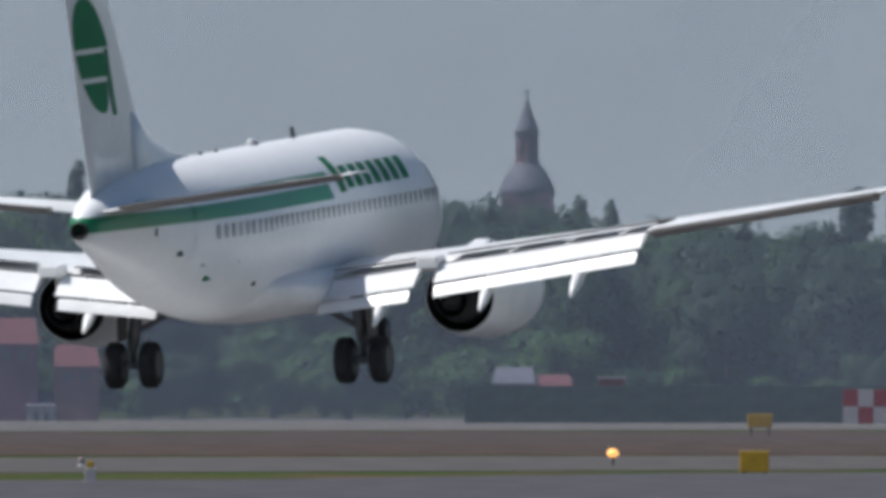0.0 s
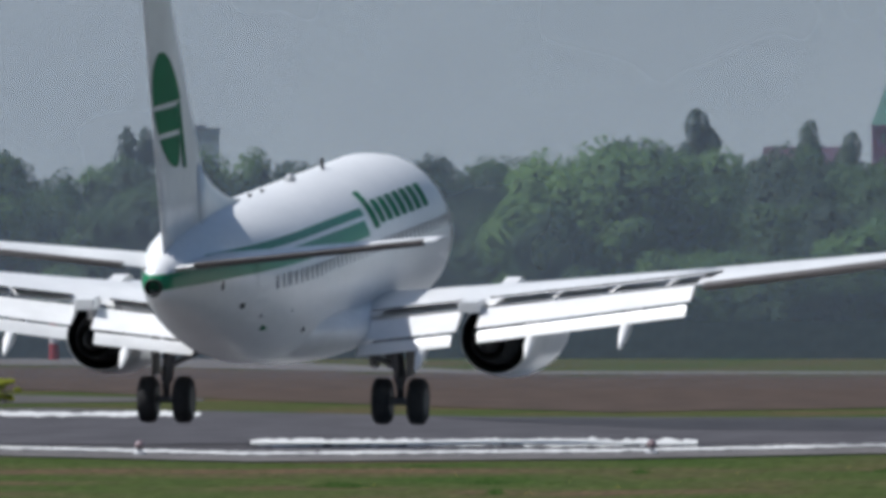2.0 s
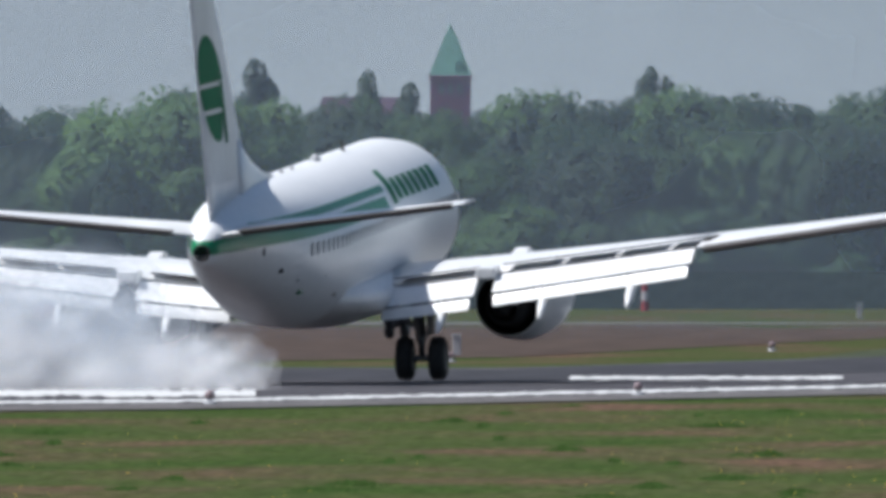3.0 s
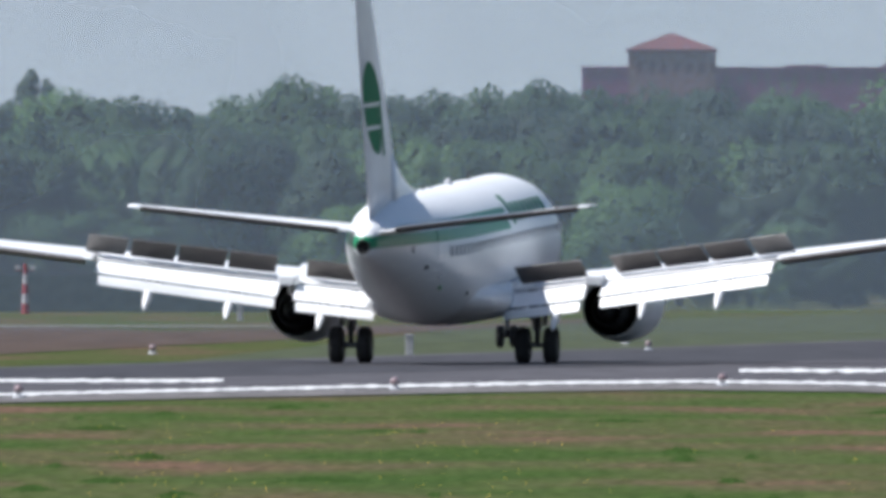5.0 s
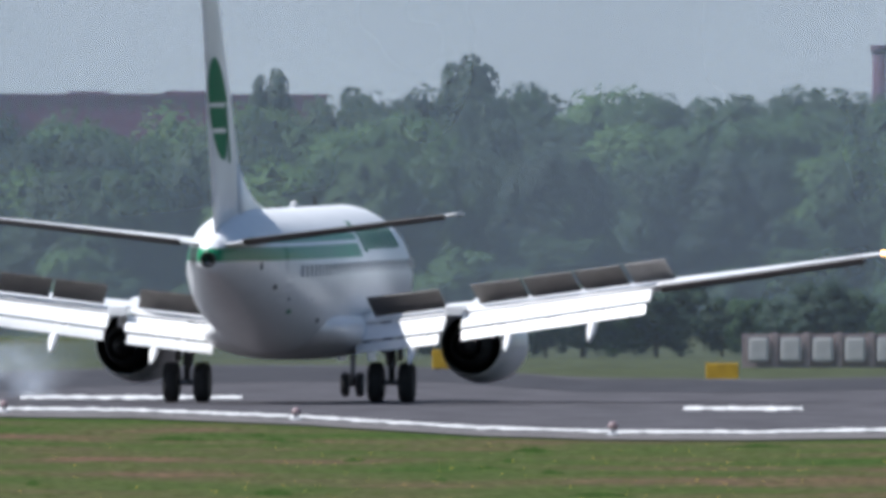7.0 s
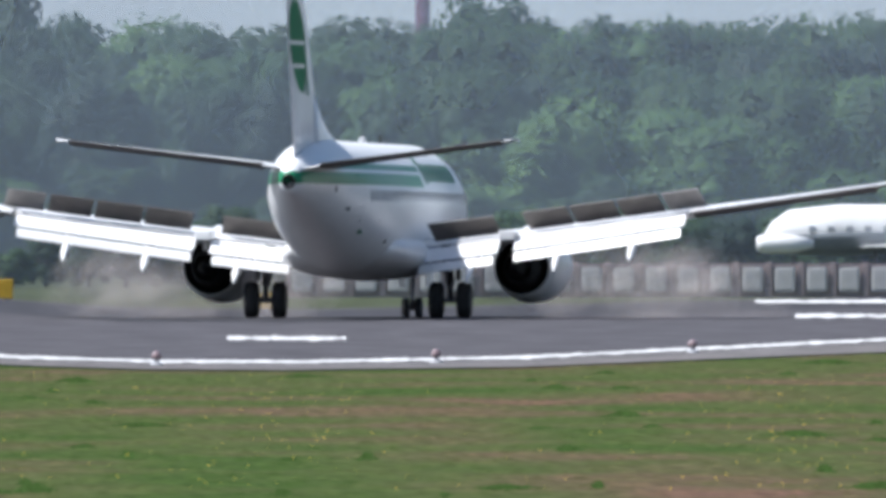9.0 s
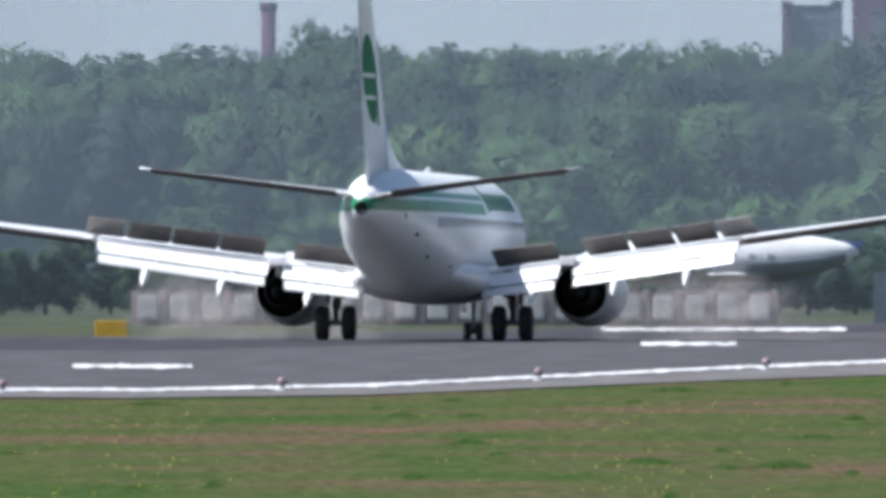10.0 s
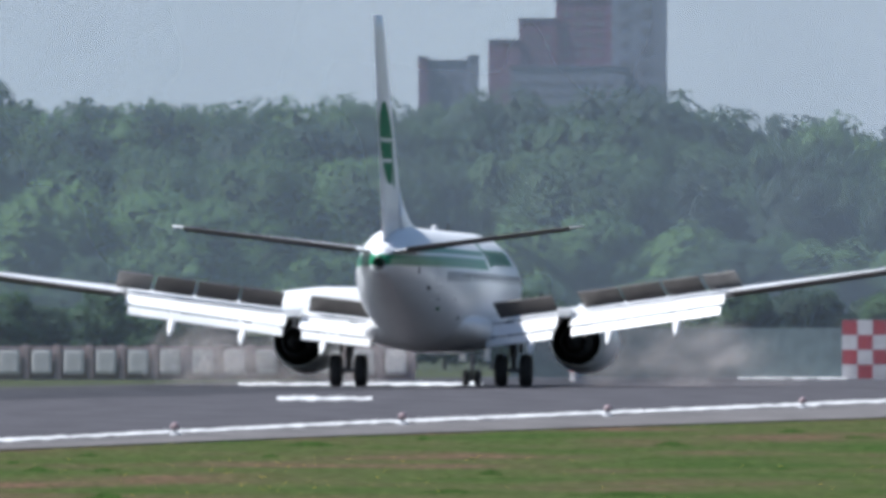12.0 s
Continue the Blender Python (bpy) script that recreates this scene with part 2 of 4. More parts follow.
def main_gear(plane, side):
    g = thing("main_gear", "", "")
    g.parent = plane
    y = side * 2.86
    part("strut", tube((0.05, y, 1.0), (0.1, y - side * 0.15, 2.25), 0.15, 0.17, bm=tube((0, y, 0.5), (0.05, y, 1.15), 0.10, 0.10)), STEEL, g, "grey steel landing gear strut")
    part("axle", tube((0, y - 0.5, 0.56), (0, y + 0.5, 0.56), 0.085), STEEL, g)
    part("side_brace", tube((0.05, y - side * 0.05, 1.35), (0.1, side * 1.5, 2.0), 0.07), STEEL, g)
    part("torque_link", tube((-0.32, y, 1.0), (-0.02, y, 0.62), 0.045, bm=tube((-0.05, y, 1.35), (-0.32, y, 1.0), 0.05)), STEEL, g)
    part("gear_door", boxed(-0.45, 0.45, y + side * 0.22, y + side * 0.27, 1.15, 2.1, bevel=0.02), SHADE, g, "brown-grey landing gear door")
    for s in (-1, 1):
        wheel(g, "wheel", pose(0, y + s * 0.43, 0.56), 0.565, 0.40, "black rubber aircraft wheel")
    return g


def aircraft():
    p = thing("airliner", "white twin-engine passenger jet with green bands, landing on the runway", "aircraft")
    # body
    st = [(16.6, 2.72, 0.06, 0.06), (16.35, 2.75, 0.36, 0.36), (15.8, 2.82, 0.72, 0.74), (15.0, 2.95, 1.08, 1.14), (14.0, 3.12, 1.42, 1.52),
          (13.0, 3.26, 1.64, 1.78), (12.0, 3.35, 1.79, 1.93), (10.5, 3.40, 1.88, 2.0), (6.0, 3.4, 1.88, 2.0), (1.0, 3.4, 1.88, 2.0), (-4.0, 3.4, 1.88, 2.0),
          (-5.5, 3.47, 1.85, 1.94), (-7.0, 3.58, 1.76, 1.83), (-8.5, 3.74, 1.61, 1.67), (-10.0, 3.92, 1.4, 1.46), (-11.5, 4.07, 1.14, 1.22),
          (-13.0, 4.16, 0.84, 0.95), (-14.2, 4.19, 0.58, 0.7), (-15.1, 4.16, 0.38, 0.48), (-15.6, 4.12, 0.24, 0.3)]
    rings = []
    for x, z, w, h in st:
        rings.append([(x, w * math.cos(2 * math.pi * i / 48), z + h * math.sin(2 * math.pi * i / 48)) for i in range(48)])
    part("fuselage", loft(rings), LIVERY, p, "white fuselage with two green bands", True)
    part("exhaust_pipe", loft([circle((x, 0, 4.1), "x", r, 20) for x, r in ((-15.55, 0.2), (-15.75, 0.22), (-15.76, 0.17), (-15.6, 0.15))]), DARK, p, "sooty tail exhaust pipe", True)
    # wing fairing under the body
    part("belly_fairing", loft([[(x, w * math.cos(2 * math.pi * i / 32), z + h * math.sin(2 * math.pi * i / 32)) for i in range(32)] for x, z, w, h in
                                ((8.2, 1.75, 0.5, 0.25), (6.5, 1.85, 1.9, 0.62), (3.0, 1.9, 2.2, 0.75), (-1.5, 1.95, 2.2, 0.75), (-3.5, 2.1, 1.7, 0.6), (-5.2, 2.3, 0.5, 0.2))]), WHITE, p, "", True)
    # fin
    fin_at = lambda z: (-8.7 - (z - 5.0) * 0.83, -14.55 - (z - 5.0) * 0.365)
    part("fin", loft([foil(fin_at(z)[0], fin_at(z)[0] - fin_at(z)[1], 0, z, 0.11, True) for z in (4.6, 6.0, 8.0, 10.0, 12.0, 12.5)]), WHITE, p, "white fin with a green oval emblem", True)
    part("dorsal_fillet", loft([[(x0, -w, 4.9), (x0, w, 4.9), (x0 - 0.05, w * 0.4, z1), (x0 - 0.05, -w * 0.4, z1)] for x0, w, z1 in ((-4.6, 0.05, 5.36), (-7.0, 0.16, 5.62), (-8.8, 0.24, 6.0), (-10.0, 0.28, 6.4), (-11.0, 0.28, 6.9))]), WHITE, p, "", True)
    emblem(p)
    # tailplane
    for side in (-1, 1):
        tp = lambda y: (-11.3 - (y - 0.5) * 0.60, -14.9 - (y - 0.5) * 0.27, 4.52 + (y - 0.5) * 0.125)
        shade_undersides(part("tailplane", loft([foil(tp(y)[0], tp(y)[0] - tp(y)[1], side * y, tp(y)[2], 0.08) for y in (0.35, 2.0, 4.5, 6.7, 7.0)]), WHITE, p, "white tailplane with shade coloured into its grey underside", True), SHADE)
        # Dark slab under the white top, standing for the shaded underside.
        part("elevator", slab(side, 0.9, 6.6, lambda y: (tp(y)[1] + 0.45, tp(y)[2] - 0.06), lambda y: 0.95 - 0.055 * y, -8, 0.10), SHADE, p, "elevator coloured dark grey as in shade")
    # wings
    for side in (-1, 1):
        w = part("wing", wing_panel(side, 1.2, 10.5, FIXED), WHITE, p, "white swept wing", True)
        shade_undersides(part("outer_wing", wing_panel(side, 10.5, 17.0, 1.0), WHITE, w, "white outer wing with shade coloured into its underside"), SHADE)
        fx = lambda y: wing_lead(y) - FIXED * (wing_lead(y) - wing_back(y))
        for y0, y1, group in ((1.95, 4.45, "inner"), (4.95, 10.35, "outer")):
            big = lambda y: 1.15 if y < 4.6 else 1.08 - 0.04 * (y - 5)
            fa = lambda y: (fx(y) - 0.12, wing_z(y) - 0.10)
            part("flap", slab(side, y0, y1, fa, big, 19, 0.12), WHITE, w, "white extended main flap")
            fb = lambda y: (fx(y) - 0.10 - big(y) * math.cos(radians(19)), wing_z(y) - 0.17 - big(y) * math.sin(radians(19)))
            part("aft_flap", slab(side, y0 + 0.05, y1 - 0.1, fb, lambda y: 0.36, 48, 0.045), WHITE, w, "white extended aft flap")
        # Set low and coloured dark, to read as the wing's shaded underside.
        part("aileron", slab(side, 10.7, 16.4, lambda y: (wing_back(y) + 0.5, wing_z(y) - 0.12), lambda y: 0.85, -5, 0.14), SHADE, w, "aileron coloured brown-grey as in shade")
        # winglet, blended up from the tip
        part("winglet", loft([foil(wing_lead(17.0) - s, c, side * y, wing_z(17.0) + z, 0.08) for y, z, s, c in
                              ((16.95, 0.0, 0.0, 1.6), (17.35, 0.12, 0.25, 1.4), (17.6, 0.45, 0.5, 1.2), (17.72, 0.9, 0.75, 1.05), (17.95, 2.5, 1.7, 0.55))]), WHITE, w, "tall white winglet", True)
        part("navigation_light", loft([circle((wing_back(17.0) + 0.1 - x, side * 17.0, wing_z(17.0) + 0.02), "x", r, 10) for x, r in ((0, 0.05), (0.1, 0.07), (0.2, 0.03))]), glow("lamp_amber", (1.0, 0.55, 0.2), 6.0), w, "small glowing wing tip light")
        for y in (3.6, 6.35, 8.75):
            r = [(fx(y) + 1.3, 0.06, -0.30), (fx(y) + 0.5, 0.15, -0.42), (fx(y) - 0.6, 0.15, -0.55), (fx(y) - 1.45, 0.125, -0.98), (fx(y) - 1.95, 0.04, -1.25)]
            part("flap_fairing", loft([circle((x, side * y, wing_z(y) + z), "x", q, 12, 1.3) for x, q, z in r]), WHITE, w, "white pointed flap track fairing", True)
        part("flap_gate", boxed(fx(4.7) - 0.75, fx(4.7) + 0.15, side * 4.7 - 0.26, side * 4.7 + 0.26, wing_z(4.7) - 0.1, wing_z(4.7) + 0.2, bevel=0.05), WHITE, w, "small white panel between the flaps")
        engine(p, side)
        SPOILERS.extend(spoilers(p, side, fx))
        GEARS.append(main_gear(p, side))
    nose_gear(p)
    cabin(p)
    return p


def emblem(p):
    """The green oval on both sides of the fin, crossed by two white lines."""
    for side in (-1, 1):
        def skin(x, z):
            lead, back = -8.7 - (z - 5.0) * 0.83, -14.55 - (z - 5.0) * 0.365
            c = lead - back
            s = min(max((lead - x) / c, 0.0), 1.0)
            return side * (0.11 * c * 2.6 * (math.sqrt(s) * (1 - s) * 0.62 + 0.012) * (0.6 if side > 0 else 0.4) + 0.012)
        for name, z0, z1 in (("emblem_top", 8.36, 9.6), ("emblem_middle", 7.66, 8.24), ("emblem_foot", 6.8, 7.54)):
            bm = bmesh.new()
            rows = []
            for i in range(9):
                z = z0 + (z1 - z0) * i / 8
                k = math.sqrt(max(0.0, 1 - ((z - 8.2) / 1.42) ** 2))
                mid = -14.2 - (z - 8.2) * 0.58
                rim = 1.0 if name == "emblem_top" else 0.62
                rows.append([bm.verts.new((mid + k * 1.38 * u, skin(mid + k * 1.38 * u, z), z)) for u in (-1 + (1 + rim) * q / 8 for q in range(9))])
            for a, b in zip(rows, rows[1:]):
                for i in range(8):
                    bm.faces.new((a[i], a[i + 1], b[i + 1], b[i]))
            part(name, bm, GREEN, p, "green lacquered piece of the oval emblem")
        bm = bmesh.new()
        rows = []
        for i in range(9):
            z = 6.72 + 1.6 * i / 8
            x = -13.12 - (z - 8.2) * 0.42
            rows.append([bm.verts.new((x + u, skin(x + u, z), z)) for u in (-0.17, 0.17)])
        for a, b in zip(rows, rows[1:]):
            bm.faces.new((a[0], a[1], b[1], b[0]))
        part("emblem_stem", bm, GREEN, p, "thin green stem beside the oval emblem")


def engine(p, side):
    y, z = side * 4.83, 1.58
    e = thing("engine", "", "")
    e.parent = p
    prof = [(6.25, 0.80), (6.4, 0.90), (6.3, 1.0), (5.6, 1.08), (4.2, 1.10), (2.9, 1.0), (1.9, 0.86), (1.88, 0.83)]
    part("nacelle", loft([circle((x, y, z), "x", r, 36) for x, r in prof], caps=False), WHITE, e, "white engine nacelle", True)
    # Added lining: its black stands for the shadowed inside of the duct.
    part("duct_lining", loft([circle((x, y, z), "x", r, 36) for x, r in ((1.885, 0.835), (1.9, 0.80), (2.6, 0.80), (4.5, 0.82))], caps=False), SOOT_SHADE, e, "exhaust duct lining, blackened for the shade inside it", True)
    part("core_cowl", loft([circle((x, y, z - 0.02), "x", r, 24) for x, r in ((4.6, 0.80), (3.2, 0.72), (1.9, 0.60), (1.0, 0.44), (0.98, 0.40), (1.6, 0.38))], caps=False), SOOT_SHADE, e, "sooty core nozzle, darkened for the shade around it", True)
    part("exhaust_cone", loft([circle((x, y, z - 0.02), "x", r, 18) for x, r in ((2.0, 0.34), (1.0, 0.27), (0.5, 0.12), (0.3, 0.03))]), SOOT_SHADE, e, "sooty exhaust cone, darkened for the shade around it", True)
    part("fan", loft([circle((x, y, z), "x", r, 24) for x, r in ((4.7, 0.86), (4.65, 0.86), (4.6, 0.3))]), DARK, e)
    part("pylon", loft([[(x, y - w, z0), (x, y + w, z0), (x, y + w, z1), (x, y - w, z1)] for x, w, z0, z1 in ((5.6, 0.05, z + 0.95, z + 1.15), (4.4, 0.18, z + 0.9, z + 1.3), (2.2, 0.18, z + 0.5, 2.6), (0.6, 0.06, z + 0.5, 2.4))]), WHITE, e, "white engine pylon")


SPOILERS, GEARS = [], []


def spoilers(p, side, fx):
    """Panels on the wing's back, hinged at their front edge."""
    out = []
    for y0, y1 in ((2.25, 4.35), (5.25, 6.7), (6.75, 8.2), (8.25, 9.6), (9.7, 10.9)):
        ym = (y0 + y1) / 2
        h = Vector((fx(ym) + 0.72, side * ym, wing_z(ym) + 0.17))
        sweep = math.atan2(fx(y1) - fx(y0), y1 - y0)
        bm = boxed(-0.85, 0.0, -(y1 - y0) / 2, (y1 - y0) / 2, -0.015, 0.025, bevel=0.008)
        tilt = math.atan2(wing_z(y1) - wing_z(y0), y1 - y0)
        ob = part("spoiler", bm, SHADE, p, "spoiler panel on the wing, its underside coloured as in shade")
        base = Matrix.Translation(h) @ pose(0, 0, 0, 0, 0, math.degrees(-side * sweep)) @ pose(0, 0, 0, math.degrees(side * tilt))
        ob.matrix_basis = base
        # White on top; every other face keeps the colour with shade in it.
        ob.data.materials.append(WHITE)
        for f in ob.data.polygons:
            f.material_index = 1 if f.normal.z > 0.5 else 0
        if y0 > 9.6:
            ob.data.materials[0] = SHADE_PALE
        out.append((ob, base))
    return out


def nose_gear(p):
    g = thing("nose_gear", "", "")
    g.parent = p
    part("strut", tube((12.6, 0, 0.34), (12.75, 0, 1.75), 0.075, 0.09), STEEL, g, "grey steel landing gear strut")
    part("axle", tube((12.6, -0.3, 0.34), (12.6, 0.3, 0.34), 0.05), STEEL, g)
    for s in (-1, 1):
        wheel(g, "wheel", pose(12.6, s * 0.21, 0.345), 0.345, 0.2, "black rubber nose wheel")
        part("gear_door", boxed(12.7, 14.2, s * 0.42 - 0.02, s * 0.42 + 0.02, 1.0, 1.65, bevel=0.01), WHITE, g, "white nose gear door")


def cabin(p):
    """Windows, doors, aerials and the airline's name as plain bars."""
    win = mesh_of("cabin_window", boxed(-0.11, 0.11, -0.012, 0.012, -0.16, 0.16, bevel=0.01), GLASS)
    for side in (-1, 1):
        x = -8.6
        while x < 12.6:
            w = 1.88 if x > -4 else 1.88 - 0.013 * (x + 4) ** 2
            zc, hh = (3.4, 2.0) if x > -4 else (3.4 + (-4 - x) * 0.072, 2.0 - (-4 - x) * 0.072)
            if x > 10.5:
                w -= (x - 10.5) * 0.06
            zz = 3.72
            yy = w * math.sqrt(max(0.0, 1 - ((zz - zc) / hh) ** 2))
            part("cabin_window", win, None, p, at=pose(x, side * yy, zz))
            x += 0.508
        for dx, name in ((-9.6, "rear_door"), (12.6, "front_door")):
            bm = bmesh.new()
            rows = []
            for k in range(7):
                z = 2.85 + 1.65 * k / 6
                row = []
                for x in (dx - 0.4, dx + 0.4):
                    w, zc, hh = (1.46 + (x + 9.6) * 0.145, 3.87 - (x + 9.6) * 0.115, 1.52 + (x + 9.6) * 0.14) if dx < 0 else (1.71 - (x - 12.6) * 0.15, 3.3 - (x - 12.6) * 0.09, 1.85 - (x - 12.6) * 0.15)
                    row.append(bm.verts.new((x, side * (w * math.sqrt(max(0.02, 1 - ((z - zc) / hh) ** 2)) + 0.015), z)))
                rows.append(row)
            for a, c in zip(rows, rows[1:]):
                bm.faces.new((a[0], a[1], c[1], c[0]))
            part(name, bm, LIVERY, p, "white cabin door")
        # the name on the side: plain green bars
        x = 2.75
        for i in range(8):
            lo, hi = (4.15, 5.0) if i == 0 else (4.22, 4.75)
            bm = bmesh.new()
            rows = []
            for k in range(5):
                z = lo + (hi - lo) * k / 4
                yy = side * (1.88 * math.sqrt(1 - ((z - 3.4) / 2.0) ** 2) + 0.012)
                rows.append([bm.verts.new((x + u + 0.15 * (z - lo), yy, z)) for u in (0.0, 0.62)])
            for a, b in zip(rows, rows[1:]):
                bm.faces.new((a[0], a[1], b[1], b[0]))
            part("name_bar", bm, GREEN, p, "green lacquered bar")
            x += 0.9
    # Small flush patches: panels and, in green, the registration mark.
    for x, z, sx, sz, mat in ((-8.3, 2.62, 0.45, 0.09, GREEN), (-5.2, 2.35, 0.14, 0.10, DARK), (-10.6, 3.3, 0.16, 0.08, DARK), (-7.0, 3.0, 0.10, 0.14, GREY), (-9.0, 2.95, 0.3, 0.05, GREY), (-12.2, 3.9, 0.08, 0.14, DARK)):
        w, zc, hh = [a + (b2 - a) * ((-4 - x) / 9.0) for a, b2 in ((1.88, 0.84), (3.4, 4.16), (2.0, 0.95))] if x < -4 else (1.88, 3.4, 2.0)
        w = w + 0.25 * math.sin(math.pi * min(1.0, (-4 - x) / 9.0))
        yy = w * math.sqrt(max(0.05, 1 - ((z - zc) / (hh + 0.22)) ** 2))
        part("body_patch", boxed(x - sx * 0.65, x + sx * 0.65, -yy - 0.012, -yy + 0.2, z - sz * 0.7, z + sz * 0.7, bevel=0.01), mat, p, "small flush patch on the body")
    for x, h in ((1.5, 0.07), (-2.5, 0.08), (-4.0, 0.08), (5.0, 0.3)):
        part("aerial", loft([[(x + s + 0.28, -0.02, z), (x + s + 0.28, 0.02, z), (x + s, 0.02, z), (x + s, -0.02, z)] for s, z in ((0, 5.35), (-0.15, 5.38 + h))]), DARK, p, "small dark aerial")
    part("beacon", loft([circle((1.0, 0, z), "z", r, 12) for z, r in ((5.38, 0.14), (5.5, 0.12), (5.58, 0.04))]), GREY, p)


airliner = aircraft()
PLANE_ROWS = [
    (0.0, -60.57, 868.8, 3.3, 10.3, 2.8, -1.3), (0.5, -55.59, 902.4, 2.58, 10.15, 3.1, -0.44), (1.0, -51.19, 948.3, 2.12, 9.5, 3.6, -0.15),
    (1.5, -39.84, 846.0, 1.5, 9.2, 3.8, -0.14), (2.0, -34.93, 866.4, 0.86, 8.85, 4.3, 0.42), (2.5, -30.25, 899.4, 0.52, 8.57, 3.8, 1.0),
    (3.0, -25.5, 935.8, 0.3, 8.54, 3.7, -0.7), (3.2, -23.74, 956.3, 0.35, 8.48, 4.0, -0.5), (4.8, -8.97, 1079.0, 0, 8.62, 2.3, 0),
    (5.0, -7.12, 1096.3, 0, 8.43, 2.0, 0), (5.5, -2.37, 1131.7, 0, 8.28, 1.2, 0), (6.0, 2.19, 1157.0, 0, 8.2, 0.4, 0),
    (6.5, 6.02, 1078.1, 0, 8.62, 0.1, 0), (7.0, 9.1, 1001.1, 0, 8.62, 0.5, 0), (7.2, 10.65, 998.6, 0, 8.61, 0.6, 0),
    (8.8, 24.47, 1092.2, 0, 9.08, -0.4, 0), (9.0, 26.2, 1109.1, 0, 9.05, -0.4, 0), (9.5, 30.1, 1123.5, 0, 8.93, -0.4, 0),
    (10.0, 34.46, 1159.5, 0, 9.0, -0.6, 0), (10.5, 38.63, 1186.5, 0, 8.96, -0.6, 0), (11.0, 41.91, 1190.6, 0, 9.02, -0.6, 0),
    (11.5, 46.21, 1223.3, 0, 8.86, -0.6, 0), (12.0, 49.76, 1244.6, 0, 8.79, -0.6, 0)]


def motions():
    rows = [(t, pose(x, y, z + 0.032, 0, 0, 90 - h) @ pose(0, 0, 0, bank, -pitch, 0)) for t, x, y, z, h, pitch, bank in PLANE_ROWS]
    walk(airliner, rows)
    for g in GEARS:
        walk(g, [(t, pose(0, 0, z)) for t, z in ((0, -0.35), (2.0, -0.35), (2.5, -0.03), (3.0, -0.25), (3.2, -0.33), (4.0, 0), (12, 0))])
    for ob, base in SPOILERS:
        walk(ob, [(t, base @ pose(0, 0, 0, 0, a, 0)) for t, a in ((0, 0), (2.9, 0), (3.4, 8), (4.2, 38), (12, 38))])
    walk(dust, [(0.0, pose(24, 1085, -6, 0, 0, 81)), (7.6, pose(24, 1085, -6, 0, 0, 81))] + [(t, pose(x, y, 0, 0, 0, 90 - h)) for t, x, y, z, h, pitch, bank in PLANE_ROWS if t >= 8.8])
    for ob, path in SMOKES:
        walk(ob, [(t, Matrix.Translation(p) @ pose(0, 0, 0, 0, 0, a)) for t, p, a in path])


# ---- the ground ----
def curve(points, b):
    """A smooth value between points (bearing, value)."""
    if b <= points[0][0]:
        return points[0][1]
    for (b0, v0), (b1, v1) in zip(points, points[1:]):
        if b <= b1:
            s = (b - b0) / (b1 - b0)
            return v0 + (v1 - v0) * s
    return points[-1][1]


def reach(e):
    """How far away the level ground lies e below the horizon."""
    return UNIT * EYE / e


NEAR_EDGE = [(-9000, 305), (-4000, 297), (-3400, 292), (-2637, 311), (-2000, 306), (-1322, 292), (-784, 280), (-300, 270), (0, 266), (300, 269),
             (600, 281), (900, 300), (1150, 308), (1400, 309), (1800, 301), (2385, 272), (3363, 231), (6000, 150)]
FAR_EDGE = [(-9000, 250), (-4500, 243), (-3700, 231), (-3000, 229), (-2200, 245), (-1400, 246), (-600, 222), (0, 203), (450, 188), (800, 190), (1100, 211),
            (1434, 214), (2558, 190), (3363, 175), (6000, 110)]


def strip(near, far, b0, b1, z, step=60, across=4):
    """A ground strip between two bearing curves of elevation below the horizon."""
    bm = bmesh.new()
    rows = []
    b = b0
    while b <= b1:
        r0, r1 = reach(near(b)), reach(far(b))
        rows.append([bm.verts.new(spot(b, r0 + (r1 - r0) * i / across, z)) for i in range(across + 1)])
        b += step
    for a, c in zip(rows, rows[1:]):
        for i in range(across):
            bm.faces.new((a[i], a[i + 1], c[i + 1], c[i]))
    return bm


def ragged(b, seed, size):
    """Half the width of a worn painted line."""
    return max(0.25, size * (0.9 + 0.9 * noise.noise((b * 0.045, seed, 0)) + 0.55 * noise.noise((b * 0.13, seed, 4)) + 0.35 * noise.noise((b * 0.008, seed, 8))))


near = lambda b: curve(NEAR_EDGE, b)
far = lambda b: curve(FAR_EDGE, b)
bm = bmesh.new()
bm.faces.new([bm.verts.new((0.5 * math.sin(2 * math.pi * i / 72), 0.5 * math.cos(2 * math.pi * i / 72), 0.0)) for i in range(72)])
for ring0, ring1 in zip((0, 60, 250, 600, 900, 1300, 1900, 2600), (60, 250, 600, 900, 1300, 1900, 2600, 4800)):
    k = 72
    vs = [[bm.verts.new((r * math.sin(2 * math.pi * i / k), r * math.cos(2 * math.pi * i / k), 0.0)) for i in range(k)] for r in (max(ring0, 0.5), ring1)]
    for i in range(k):
        bm.faces.new((vs[0][i], vs[0][(i + 1) % k], vs[1][(i + 1) % k], vs[1][i]))
structure("ground", bm, GRASS, "airfield meadow of green and dry brown grass", "ground")
structure("runway", strip(lambda b: near(b) + 12, far, -9000, 6000, 0.03), ASPHALT, "grey asphalt runway with white markings", "runway")
structure("runway_edge_line", strip(lambda b: near(b) + ragged(b, 0.0, 2.7), lambda b: near(b) - ragged(b, 9.0, 2.4), -5200, 3800, 0.045, 7, 1), PAINT, "white painted runway edge line", "marking")
structure("shoulder", strip(lambda b: near(b) + 14 + max(0, b - 1500) * 0.008, lambda b: near(b) + 5, -9000, 6000, 0.036), CONCRETE, "pale concrete runway shoulder", "runway")

